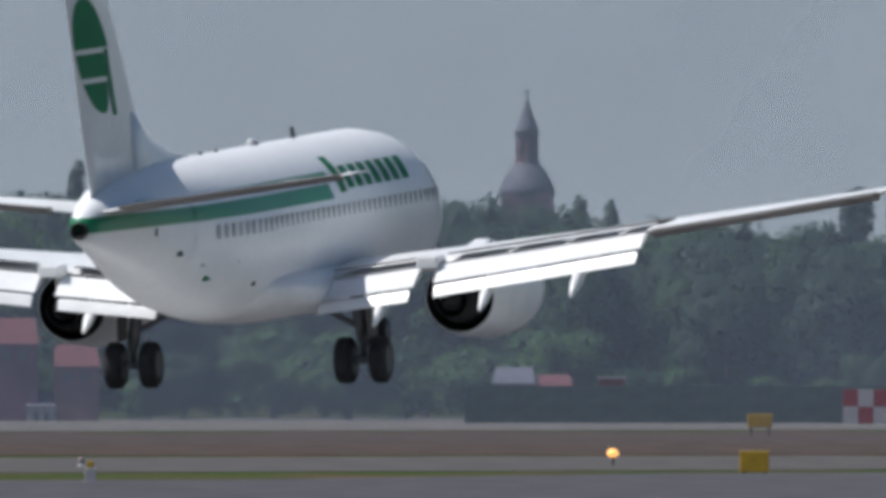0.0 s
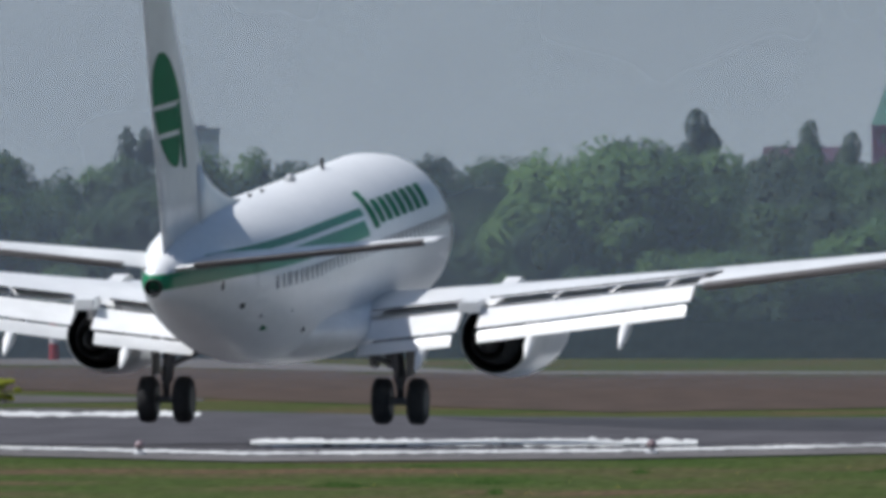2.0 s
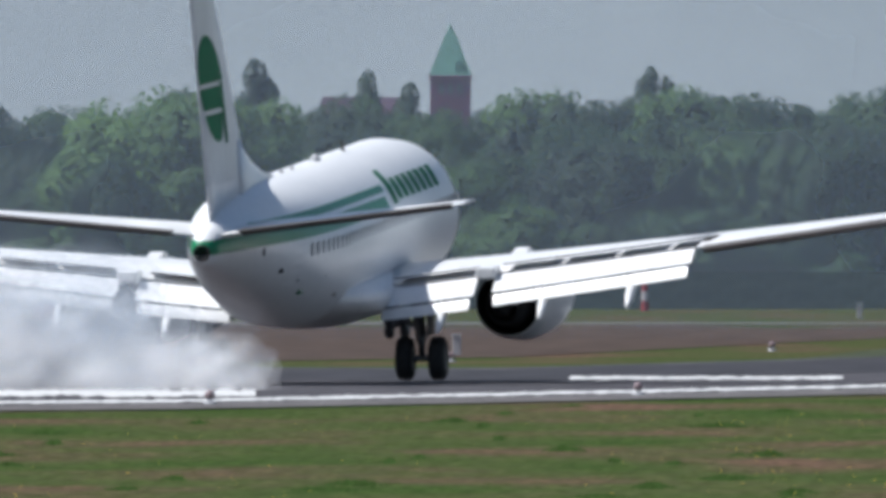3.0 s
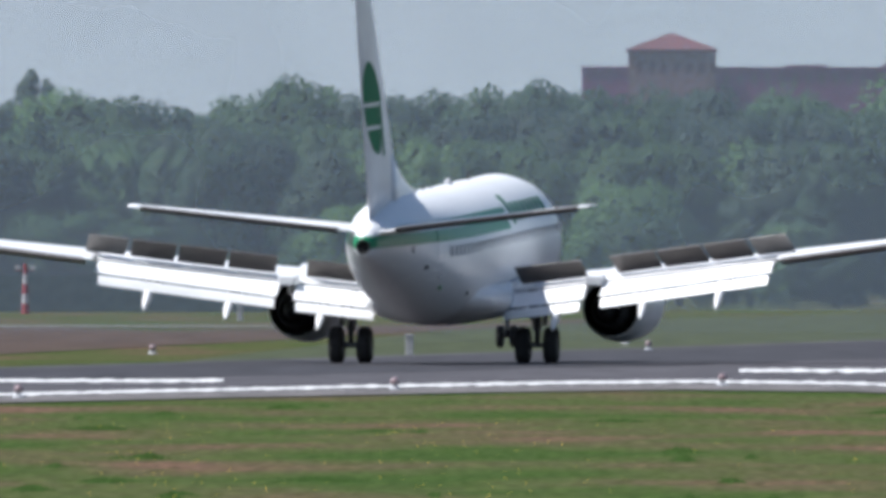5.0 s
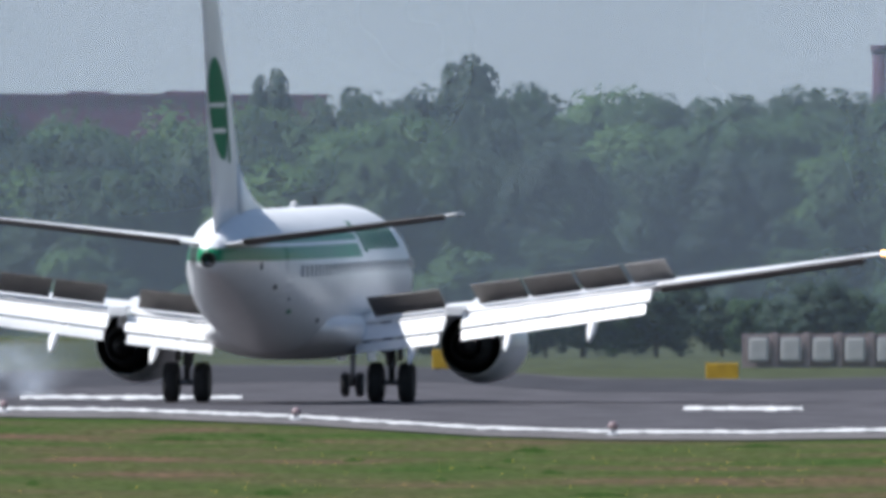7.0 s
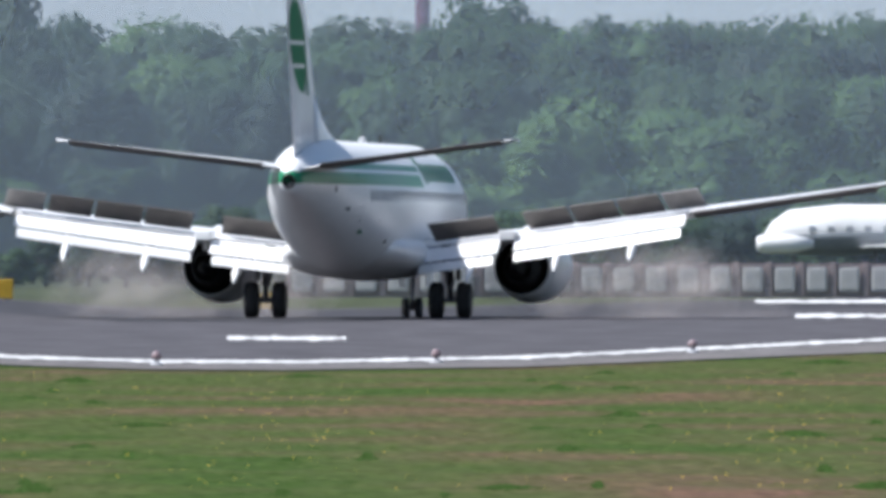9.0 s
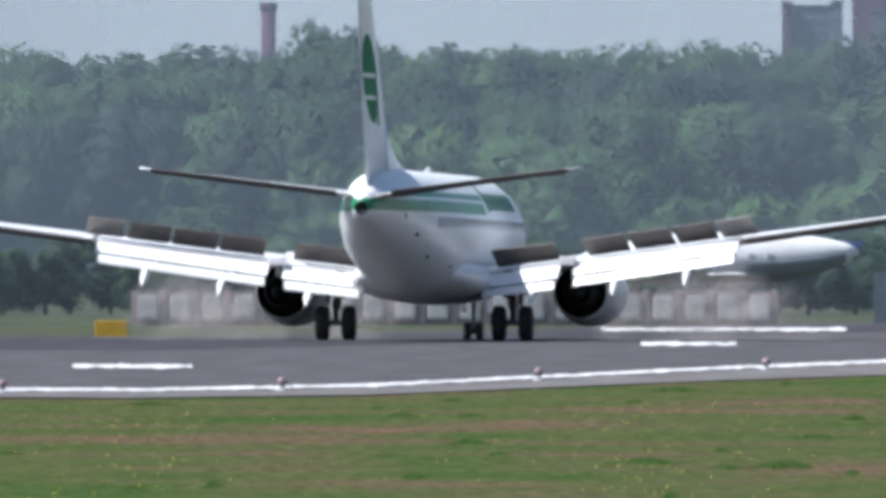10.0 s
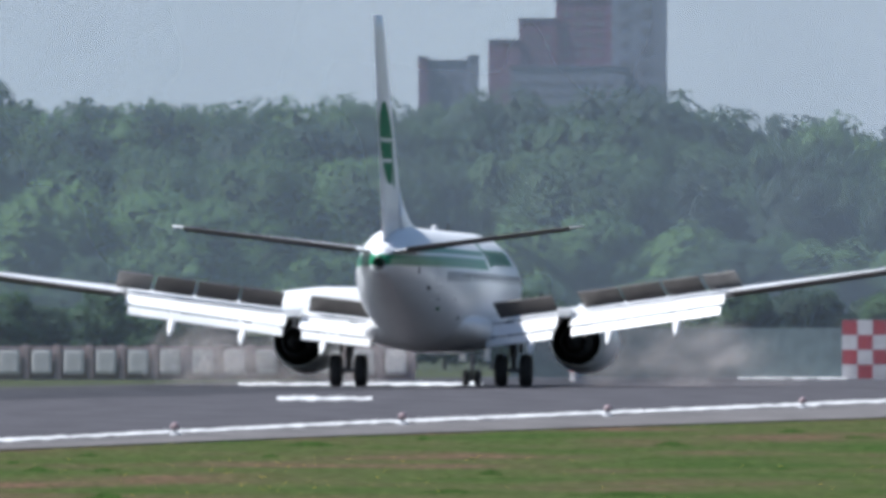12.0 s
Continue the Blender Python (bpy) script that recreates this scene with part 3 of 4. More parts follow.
for b0, b1, e, h in ((-3138, -2720, 241, 6), (-2637, -1840, 292, 9), (-1290, -805, 265, 4), (106, 500, 247, 4), (1280, 1490, 267, 4.5), (2215, 2655, 201, 4), (2285, 2455, 227, 4.5), (3100, 3300, 190, 3)):
    structure("runway_stripe", strip(lambda b: e + ragged(b, e, h * 0.72), lambda b: e - ragged(b, e + 5, h * 0.72), b0, b1, 0.046, 7, 1), PAINT, "white painted runway marking", "marking")
structure("rubber_marks", strip(lambda b: far(b) + curve([(-2300, 4), (-1900, 22), (-600, 30), (300, 34), (900, 26), (1600, 24), (3300, 14)], b) + 3 * noise.noise((b * 0.006, 1, 0)), lambda b: far(b) + 3 + 3 * noise.noise((b * 0.006, 7, 0)), -2300, 3300, 0.037, 40, 2), RUBBER, "dark band of tyre rubber on the runway", "marking")
structure("far_taxiway", strip(lambda b: curve([(-6000, 158), (-3000, 152), (-2200, 169), (-600, 168)], b), lambda b: curve([(-6000, 137), (-3000, 129), (-2200, 163), (-600, 165)], b), -8000, -600, 0.02), CONCRETE, "pale concrete taxiway beyond the runway", "taxiway")
structure("dry_verge", strip(lambda b: curve([(-6000, 200), (-3000, 197), (-2600, 216), (-2000, 236), (-1400, 226), (-700, 190), (0, 150)], b), lambda b: curve([(-6000, 160), (-3000, 156), (-2000, 172), (-700, 172), (0, 149)], b) + 5 * noise.noise((b * 0.004, 3, 0)), -8000, 0, 0.018), DRY, "strip of dry brown grass", "verge")
structure("far_verge", strip(far, lambda b: curve([(-900, far(-900) - 1), (-300, 160), (400, 142), (6000, 90)], b) + 4 * noise.noise((b * 0.005, 4, 0)), -900, 6000, 0.012), OLIVE, "strip of olive green grass", "verge")
structure("near_taxiway", strip(lambda b: curve([(-6000, 234), (-3400, 224), (-2700, 216)], b), lambda b: curve([(-6000, 206), (-3400, 199), (-2700, 212)], b), -8000, -2700, 0.02), WORN, "worn concrete strip beside the runway", "taxiway")

# ---- sky backdrop ----
m, n, l, b_ = material("hazy_sky", 1.0)
c, f = noise_ramp(n, l, 0.004, [(0.3, (0.475, 0.535, 0.58)), (0.7, (0.53, 0.59, 0.635))], 3, stretch=(1, 1, 3))
l.new(c, b_.inputs["Emission Color"])
b_.inputs["Emission Strength"].default_value = 1.0
b_.inputs["Base Color"].default_value = (0, 0, 0, 1)
bm = bmesh.new()
vs = [[bm.verts.new(spot(b, 4700, z)) for z in (-5, 260)] for b in range(-16000, 16001, 1000)]
for a, c in zip(vs, vs[1:]):
    bm.faces.new((a[0], a[1], c[1], c[0]))
structure("backdrop", bm, m, "pale grey-blue hazy sky over the horizon", "sky")

# ---- trees ----
def crown_mesh(name, mat, seed, slim=1.0, lobes=46, leaves=165, leaf=0.030):
    """A crown one metre high over its foot: lobes of leaf clumps round a dark core, with an uneven outline."""
    rnd = random.Random(seed)
    verts, faces, normals = [], [], []

    def clump(c, nrm, size, out):
        u = nrm.orthogonal().normalized()
        u.rotate(Matrix.Rotation(rnd.random() * 6.28, 3, nrm))
        v = nrm.cross(u)
        i = len(verts)
        k = rnd.uniform(0.25, 0.5) * size
        verts.extend([c + u * size, c + v * size * 0.8, c - u * size * 0.9, c - v * size * 0.7, c + nrm * k])
        normals.extend([(out * 0.9 + nrm * 0.1).normalized()] * 5)
        faces.extend([(i, i + 1, i + 4), (i + 1, i + 2, i + 4), (i + 2, i + 3, i + 4), (i + 3, i, i + 4)])
    for j in range(lobes):
        h = rnd.uniform(0.12, 0.88)
        env = slim * (0.40 * math.sin(math.pi * min(1.0, h * 0.86 + 0.12)) ** 0.7 + 0.02)
        a = rnd.random() * 6.283
        q = math.sqrt(rnd.random()) * env * 0.8
        r = rnd.uniform(0.065, 0.145) * (slim ** 0.6)
        c = Vector((q * math.cos(a), q * math.sin(a), h))
        # core
        i = len(verts)
        verts.extend([c + Vector(d) * r * 0.72 for d in ((1, 0, 0), (-1, 0, 0), (0, 1, 0), (0, -1, 0), (0, 0, 1), (0, 0, -1))])
        normals.extend([Vector(d) for d in ((1, 0, 0), (-1, 0, 0), (0, 1, 0), (0, -1, 0), (0, 0, 1), (0, 0, -1))])
        faces.extend([(i + x, i + y, i + z) for x in (0, 1) for y in (2, 3) for z in (4, 5)])
        for k in range(leaves):
            d = Vector((rnd.gauss(0, 1), rnd.gauss(0, 1), rnd.gauss(0.15, 1))).normalized()
            tilt = Vector((rnd.gauss(0, 0.3), rnd.gauss(0, 0.3), rnd.gauss(0, 0.3)))
            clump(c + d * r * rnd.uniform(0.8, 1.12), (d + tilt).normalized(), leaf * rnd.uniform(0.3, 0.7), (d * 0.4 + (c + d * r - Vector((0, 0, 0.40))).normalized() * 0.75).normalized())
    me = bpy.data.meshes.new(name)
    me.from_pydata([tuple(v) for v in verts], [], faces)
    me.materials.append(mat)
    me.shade_smooth()
    me.normals_split_custom_set_from_vertices([tuple(v) for v in normals])
    return me


def trunk_mesh(seed):
    rnd = random.Random(seed)
    bm = tube((0, 0, 0), (0, 0, 0.5), 0.028, 0.016, 8)
    for i in range(5):
        a, h = rnd.random() * 6.28, rnd.uniform(0.25, 0.48)
        tube((0, 0, h), (0.2 * math.cos(a), 0.2 * math.sin(a), h + rnd.uniform(0.15, 0.3)), 0.012, 0.005, 6, bm)
    return mesh_of("trunk", bm, BARK)


TRUNKS = [trunk_mesh(s) for s in (1, 2)]
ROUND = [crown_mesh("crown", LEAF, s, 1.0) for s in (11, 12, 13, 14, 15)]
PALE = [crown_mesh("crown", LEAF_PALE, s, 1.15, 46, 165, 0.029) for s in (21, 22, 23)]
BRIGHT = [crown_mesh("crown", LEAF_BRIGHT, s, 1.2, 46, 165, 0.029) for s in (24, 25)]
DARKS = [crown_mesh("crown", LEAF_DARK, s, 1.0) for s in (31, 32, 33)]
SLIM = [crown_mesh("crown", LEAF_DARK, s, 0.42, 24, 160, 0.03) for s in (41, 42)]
tree_rnd = random.Random(5)


def tree(b, d, top, kinds, label, group, wide=1.0, name="tree", foot=0.0):
    """A tree at bearing b and d metres whose top stands at elevation top."""
    h = high(top, d) - foot
    t = thing(name, label, "tree", group, Matrix.Translation(spot(b, d, foot)) @ pose(0, 0, 0, 0, 0, tree_rnd.uniform(0, 360)))
    tr = part("trunk", tree_rnd.choice(TRUNKS), None, t)
    cr = part("crown", tree_rnd.choice(kinds), None, t)
    tr.scale = cr.scale = (h * wide, h * wide, h)
    return t


# top of the wood along the horizon: bearing, elevation
WOOD_TOP = [(-5400, 250), (-4800, 263), (-4400, 255), (-4065, 258), (-3910, 243), (-3788, 248), (-3695, 228), (-3495, 213), (-3300, 215), (-3188, 208), (-3128, 228),
            (-3050, 215), (-2988, 185), (-2850, 205), (-2740, 225), (-2628, 210), (-2555, 214), (-2455, 191), (-2325, 218), (-2235, 233), (-2077, 207), (-1990, 240), (-1850, 235),
            (-1777, 217), (-1687, 230), (-1437, 217), (-1327, 245), (-1057, 235), (-957, 250), (-877, 225), (-807, 265), (-707, 280), (-602, 240), (-452, 242),
            (-342, 258), (-242, 270), (-182, 250), (0, 252), (300, 255), (560, 260), (716, 296), (850, 300), (1026, 300), (1086, 285), (1300, 300), (1406, 310), (1506, 290), (1620, 295),
            (1716, 334), (1800, 308), (1923, 320), (2095, 292), (2275, 305), (2463, 318), (2600, 310), (2700, 322), (2900, 318), (3085, 280), (3300, 272), (3700, 280)]
b = -5300
while b < 3600:
    for row, (dist, keep) in enumerate(((2350, 1.0), (2150, 0.93), (1980, 0.78))):
        bb = b + tree_rnd.uniform(-45, 45)
        top = curve(WOOD_TOP, bb) * (keep if row else 1.06) * tree_rnd.uniform(0.95, 1.01) - row * 12
        kinds = ROUND if tree_rnd.random() < 0.55 else (DARKS if tree_rnd.random() < 0.75 else PALE)
        tree(bb, dist + tree_rnd.uniform(-40, 40), top, kinds, "dense green broadleaved tree at the edge of the wood", "wood behind the airfield", tree_rnd.uniform(0.75, 1.05))
    b += 75
for b, top, w, d in ((1760, 110, 1.15, 1903), (1870, 150, 1.25, 1893), (1995, 178, 1.3, 1898), (2120, 160, 1.25, 1893), (2220, 105, 1.1, 1903), (2640, 70, 1.3, 1898), (2760, 96, 1.3, 1893), (2880, 108, 1.25, 1898), (3000, 92, 1.3, 1893),
                     (3120, 80, 1.3, 1898), (3280, 60, 1.4, 1896), (3420, 45, 1.4, 1896), (2350, 35, 1.5, 1900), (2520, 45, 1.5, 1898), (-90, 95, 1.2, 1898), (-1950, 250, 1.1, 1960), (-2060, 232, 1.0, 1960), (-1580, 90, 1.2, 1903), (-1480, 120, 1.1, 1908)):
    tree(b, d, top, BRIGHT, "broad pale green tree before the wood", "pale trees before the wood", w)
b = -5300
while b < 3600:
    tree(b + tree_rnd.uniform(-40, 40), 1890 + tree_rnd.uniform(-15, 25), tree_rnd.uniform(-60, 60), PALE if tree_rnd.random() < 0.55 else ROUND, "low green bush before the wood", "bushes before the wood", tree_rnd.uniform(1.1, 1.7), "bush")
    b += 110
b = 850
while b < 3650:
    tree(b + tree_rnd.uniform(-18, 18), 1470 + tree_rnd.uniform(-8, 8), tree_rnd.uniform(-75, -20) - max(0, 1150 - b) * 0.2, DARKS if tree_rnd.random() < 0.7 else ROUND, "dense dark green bush in the hedge behind the runway", "hedge behind the runway", tree_rnd.uniform(1.1, 1.5), "bush")
    b += 62
tree(1728, 2415, 352, ROUND, "dense round tree beside the chimney", "wood behind the airfield", 0.8)
POPLARS = [(-4770, 338, 0.8), (-3858, 276, 0.9), (-3820, 268, 0.8), (-3403, 285, 1), (-3355, 290, 1.2), (-3305, 288, 1), (-3272, 291, 0.8), (-2861, 282, 1.0), (-2818, 270, 1.0),
           (-1837, 302, 1.5), (-1652, 282, 1.3), (-1580, 262, 1.3), (-1147, 302, 1.0), (-1107, 285, 0.9), (526, 326, 0.9), (566, 336, 1.2), (876, 362, 1.2), (923, 378, 1.3), (720, 318, 1.6)]
for b, top, w in POPLARS:
    tree(b, 2420, top * 1.06, SLIM, "tall slender dark poplar over the wood", "poplars over the wood", w * 0.45, "poplar")

# ---- buildings in the distance ----
BRICK = plain("red_brick", (0.23, 0.055, 0.15), 0.85, grain=2, spread=0.15)
DULL_BRICK = plain("dull_brick", (0.11, 0.056, 0.10), 0.85, grain=2, spread=0.12)
ROOF = plain("red_roof_tiles", (0.19, 0.066, 0.074), 0.8, grain=3, spread=0.15)
STONE = plain("pale_sandstone", (0.26, 0.15, 0.165), 0.85, grain=2, spread=0.12)
COPPER = plain("green_copper", (0.16, 0.36, 0.30), 0.6, grain=2, spread=0.12)
SLATE = plain("blue_grey_slate", (0.17, 0.17, 0.22), 0.7, grain=3, spread=0.15)
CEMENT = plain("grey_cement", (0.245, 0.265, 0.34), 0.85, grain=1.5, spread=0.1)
PINK = plain("faded_pink_render", (0.22, 0.11, 0.17), 0.85, grain=1.5, spread=0.1)
DIM = plain("dim_window", (0.15, 0.065, 0.085), 0.6, grain=2)
# Cement paled and blued: the haze of distance is put into its colour.
HAZED_CEMENT = plain("hazed_blue_cement", (0.58, 0.64, 0.70), 0.85, grain=1.5, spread=0.08)
PANE = plain("dark_pane", (0.16, 0.155, 0.19), 0.5, grain=2)
FENCE = plain("blue_grey_fence_board", (0.115, 0.150, 0.158), 0.7, grain=2, spread=0.15)
RED = plain("signal_red", (0.30, 0.045, 0.055), 0.6, grain=3)
SIGNWHITE = plain("signal_white", (0.48, 0.46, 0.47), 0.6, grain=3)
YELLOW = plain("sign_yellow", (0.50, 0.31, 0.02), 0.5, grain=3)
PANEL = plain("white_panel", (0.50, 0.49, 0.485), 0.6, grain=2)
# Frame colour lightened to hold the haze and dust in front of it.
FRAME = plain("brown_grey_frame", (0.32, 0.26, 0.26), 0.8, grain=3)


def facing(b, d):
    """A pose at bearing b and d metres, with x to the right and y away from the camera."""
    p = spot(b, d)
    return Matrix.Translation(p) @ pose(0, 0, 0, 0, 0, -math.degrees(b / UNIT))


def wide(u, d):
    return u * d / UNIT


def church():
    d, b = 3600, -3962
    t = thing("church", "grey domed church tower with a slender lantern over the trees", "church", at=facing(b, d))
    w, h = lambda u: wide(u, d), lambda e: high(e, d)
    part("tower", boxed(-w(47), w(47), -w(47), w(47), 0, h(262), bevel=0.05), STONE, t, "pale sandstone tower")
    part("dome", loft([circle((0, 0, h(e)), "z", w(r), 24) for e, r in ((262, 50), (275, 48), (290, 42), (305, 33), (316, 24), (322, 20))]), SLATE, t, "slate-grey dome", True)
    lan = part("lantern", loft([circle((0, 0, h(e)), "z", w(r), 16) for e, r in ((320, 22), (325, 22), (326, 13), (366, 13), (367, 21), (371, 21))]), STONE, t, "pale lantern with columns")
    for i in range(8):
        a = i * math.pi / 4
        part("column", tube((w(17) * math.cos(a), w(17) * math.sin(a), h(324)), (w(17) * math.cos(a), w(17) * math.sin(a), h(368)), w(3.2), k=8), STONE, lan)
    part("cap", loft([circle((0, 0, h(e)), "z", w(r), 20) for e, r in ((369, 22), (380, 20), (392, 15), (404, 11), (418, 6), (430, 2.5), (448, 1))]), SLATE, t, "slate-grey pointed cap", True)
    part("cross", boxed(-w(5), w(5), -w(1), w(1), h(444), h(447)), SLATE, t)


def green_tower():
    d, b = 3400, -1501
    t = thing("tower", "brick tower with a steep green copper roof over the trees", "tower", at=facing(b, d))
    w, h = lambda u: wide(u, d), lambda e: high(e, d)
    part("shaft", boxed(-w(36), w(36), -w(36), w(36), 0, h(271), bevel=0.04), BRICK, t, "dark red brick shaft")
    part("cornice", boxed(-w(38.5), w(38.5), -w(38.5), w(38.5), h(268), h(273), bevel=0.03), BRICK, t)
    roof = part("roof", loft([[(x * w(r), y * w(r), h(e)) for x, y in ((-1, -1), (1, -1), (1, 1), (-1, 1))] for e, r in ((273, 38), (300, 27), (340, 12), (352, 6))]), COPPER, t, "steep green copper roof")
    part("spike", tube((0, 0, h(348)), (0, 0, h(366)), w(6), w(1), 8), COPPER, roof)
    part("dormer", loft([[(w(8), -w(36), h(276)), (w(24), -w(36), h(276)), (w(24), -w(36), h(294)), (w(16), -w(36), h(302)), (w(8), -w(36), h(294))], [(w(8), -w(20), h(276)), (w(24), -w(20), h(276)), (w(24), -w(20), h(294)), (w(16), -w(20), h(302)), (w(8), -w(20), h(294))]]), COPPER, roof)
    for x in (-16, 0, 16):
        part("window", boxed(-w(3.5) + w(x), w(3.5) + w(x), -w(36.6), -w(35.5), h(240), h(258)), PANE, t, "dark arched window")
    s = thing("house", "low brick house with a red roof behind the trees", "house", at=facing(-1660, 3300))
    part("wall", boxed(-w(70), w(70), -3, 3, 0, h(200)), DULL_BRICK, s)
    part("roof", loft([[(x * w(74), -3.2, h(199)), (x * w(74), 3.2, h(199)), (x * w(66), 0, h(228))] for x in (-1, 1)]), DULL_BRICK, s, "red tiled roof")


def red_building():
    d = 3300
    t = thing("long_building", "long dark red brick building with a square tower", "building", at=facing(0, d))
    w, h = lambda u: wide(u, d), lambda e: high(e, d)
    part("left_wing", boxed(w(-172), w(-88), 0, 5, 0, h(290), bevel=0.03), BRICK, t, "dark red brick wing")
    part("right_wing", boxed(w(62), w(649), 0, 5, 0, h(290), bevel=0.03), BRICK, t, "dark red brick wing")
    for x0, x1, e in ((-173, -86, 294), (64, 190, 293), (190, 262, 297), (262, 360, 293), (360, 452, 298), (452, 651, 292)):
        part("parapet", boxed(w(x0), w(x1), -0.15, 5.15, h(290), h(e), bevel=0.03), BRICK, t)
    tw = part("tower", boxed(w(-90), w(65), -0.6, 7, 0, h(321), bevel=0.04), STONE, t, "reddish plastered corner tower")
    part("eaves", boxed(w(-93), w(68), -0.8, 7.2, h(319), h(325), bevel=0.03), ROOF, t)
    part("tower_roof", loft([[(w(-93), -0.8, h(325)), (w(68), -0.8, h(325)), (w(68), 7.2, h(325)), (w(-93), 7.2, h(325))], [(w(-16), 2.8, h(353)), (w(-9), 2.8, h(353)), (w(-9), 3.4, h(353)), (w(-16), 3.4, h(353))]]), ROOF, t, "low red hipped roof")
    for x in range(-75, 60, 22):
        part("window", boxed(w(x), w(x + 9), -0.63, -0.5, h(282), h(300)), DIM, tw, "dim window")
    for x in range(80, 640, 24):
        part("window", boxed(w(x), w(x + 9), -0.03, 0.1, h(262), h(280)), DIM, t, "dim window")


def chimney():
    d = 3000
    t = thing("chimney", "slender dark brick chimney rising behind the wood", "chimney", at=facing(1626, d))
    w, h = lambda u: wide(u, d), lambda e: high(e, d)
    part("shaft", loft([circle((0, 0, z), "z", r, 16) for z, r in ((0, w(15)), (h(366), w(12.5)))]), DULL_BRICK, t, "", True)
    part("crown", loft([circle((0, 0, h(e)), "z", w(r), 16) for e, r in ((364, 13), (367, 16), (377, 16), (379, 13))]), DULL_BRICK, t, "", True)


def tower_block(name, label, parts, d, windows):
    b0 = parts[0][0]
    t = thing(name, label, "building", at=facing(b0, d))
    w, h = lambda u: wide(u, d), lambda e: high(e, d)
    for x0, x1, e, depth, mat, nm in parts:
        wall = part(nm, boxed(w(x0 - b0), w(x1 - b0), depth, depth + 6, 0, h(e), bevel=0.03), mat, t, "hazy weathered facade")
        part("roof_edge", boxed(w(x0 - b0 - 2), w(x1 - b0 + 2), depth - 0.1, depth + 6.1, h(e), h(e + 3), bevel=0.02), SLATE, wall)
    for x, e, ww, hh, depth in windows:
        part("window", boxed(w(x - b0), w(x - b0 + ww), depth - 0.04, depth + 0.1, h(e), h(e + hh)), PANE, t, "dark window band")


def apartment_blocks():
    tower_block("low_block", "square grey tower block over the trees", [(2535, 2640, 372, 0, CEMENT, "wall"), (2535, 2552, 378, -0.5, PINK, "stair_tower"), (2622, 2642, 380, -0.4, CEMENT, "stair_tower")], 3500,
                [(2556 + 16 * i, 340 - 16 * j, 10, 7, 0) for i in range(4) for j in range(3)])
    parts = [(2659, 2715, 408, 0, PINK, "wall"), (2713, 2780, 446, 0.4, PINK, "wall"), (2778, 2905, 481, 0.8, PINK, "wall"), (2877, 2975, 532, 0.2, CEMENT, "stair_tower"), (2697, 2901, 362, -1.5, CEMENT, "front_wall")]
    win = [(2930, 318 + 33 * i, 18, 16, 0.2) for i in range(6)] + [(2893, 330 + 33 * i, 14, 10, 0.2) for i in range(6)]
    win += [(2790 + 20 * i, 380 + 18 * j, 12, 8, 0.8) for i in range(4) for j in range(5)] + [(2722 + 18 * i, 376 + 18 * j, 11, 8, 0.4) for i in range(3) for j in range(3)]
    win += [(2708 + 22 * i, 330 - 18 * j, 15, 7, -1.5) for i in range(8) for j in range(2)]
    tower_block("high_rise", "stepped high-rise block of faded pink and grey", parts, 3450, win)
    tower_block("far_block", "hazy blue-grey block far behind the trees", [(-2790, -2745, 252, 0, HAZED_CEMENT, "wall"), (-2747, -2692, 264, -0.3, HAZED_CEMENT, "wall"), (-2735, -2715, 270, 0.2, HAZED_CEMENT, "stair_tower")], 3700, [])


def houses():
    for b, half, e_wall, e_top, wall_mat, roof_mat in ((-4870, 42, 0, 45, PINK, ROOF), (-4760, 40, -40, -2, STONE, ROOF), (-4822, 26, -110, -84, SIGNWHITE, SLATE), (-3985, 36, -70, -42, PINK, SLATE), (-3915, 32, -78, -55, SIGNWHITE, ROOF)):
        d = 1866
        t = thing("house", "small house with a pitched roof among the trees", "house", "houses at the edge of the airfield", facing(b, d))
        w, h = wide(half, d), lambda e: high(e, d)
        part("wall", boxed(-w, w, -1.2, 1.2, 0, h(e_wall)), wall_mat, t)
        part("roof", loft([[(x * w * 1.08, -1.4, h(e_wall) - 0.02), (x * w * 1.08, 1.4, h(e_wall) - 0.02), (x * w * 0.9, 0, h(e_top))] for x in (-1, 1)]), roof_mat, t, "pitched roof")
        part("window", boxed(-w * 0.5, -w * 0.2, -1.23, -1.1, h(e_wall) - 0.8, h(e_wall) - 0.35), PANE, t)
        part("window", boxed(w * 0.2, w * 0.5, -1.23, -1.1, h(e_wall) - 0.8, h(e_wall) - 0.35), PANE, t)
    t = thing("shed", "small cream box shed beside the fence", "shed", at=facing(-3812, 1830))
    part("wall", boxed(-0.65, 0.65, -0.6, 0.6, 0, high(-62, 1830), bevel=0.02), STONE, t)
    part("roof", boxed(-0.72, 0.72, -0.7, 0.7, high(-62, 1830), high(-59, 1830), bevel=0.01), SIGNWHITE, t)


def fence():
    panel = mesh_of("fence_panel", boxed(-1.25, 1.25, -0.03, 0.03, 0.05, 1.9), FENCE)
    post = mesh_of("fence_post", boxed(-0.06, 0.06, 0.03, 0.12, 0, 1.9, bevel=0.01), FENCE)
    for b, end, d in ((-4070, -600, 1800), (2700, 3700, 1350)):
        t = thing("fence", "long blue-grey board fence along the airfield", "fence", "fences along the airfield")
        step = 2.5 * UNIT / d
        while b < end:
            part("fence_panel", panel, None, t, at=facing(b + step / 2, d))
            part("fence_post", post, None, t, at=facing(b, d))
            b += step


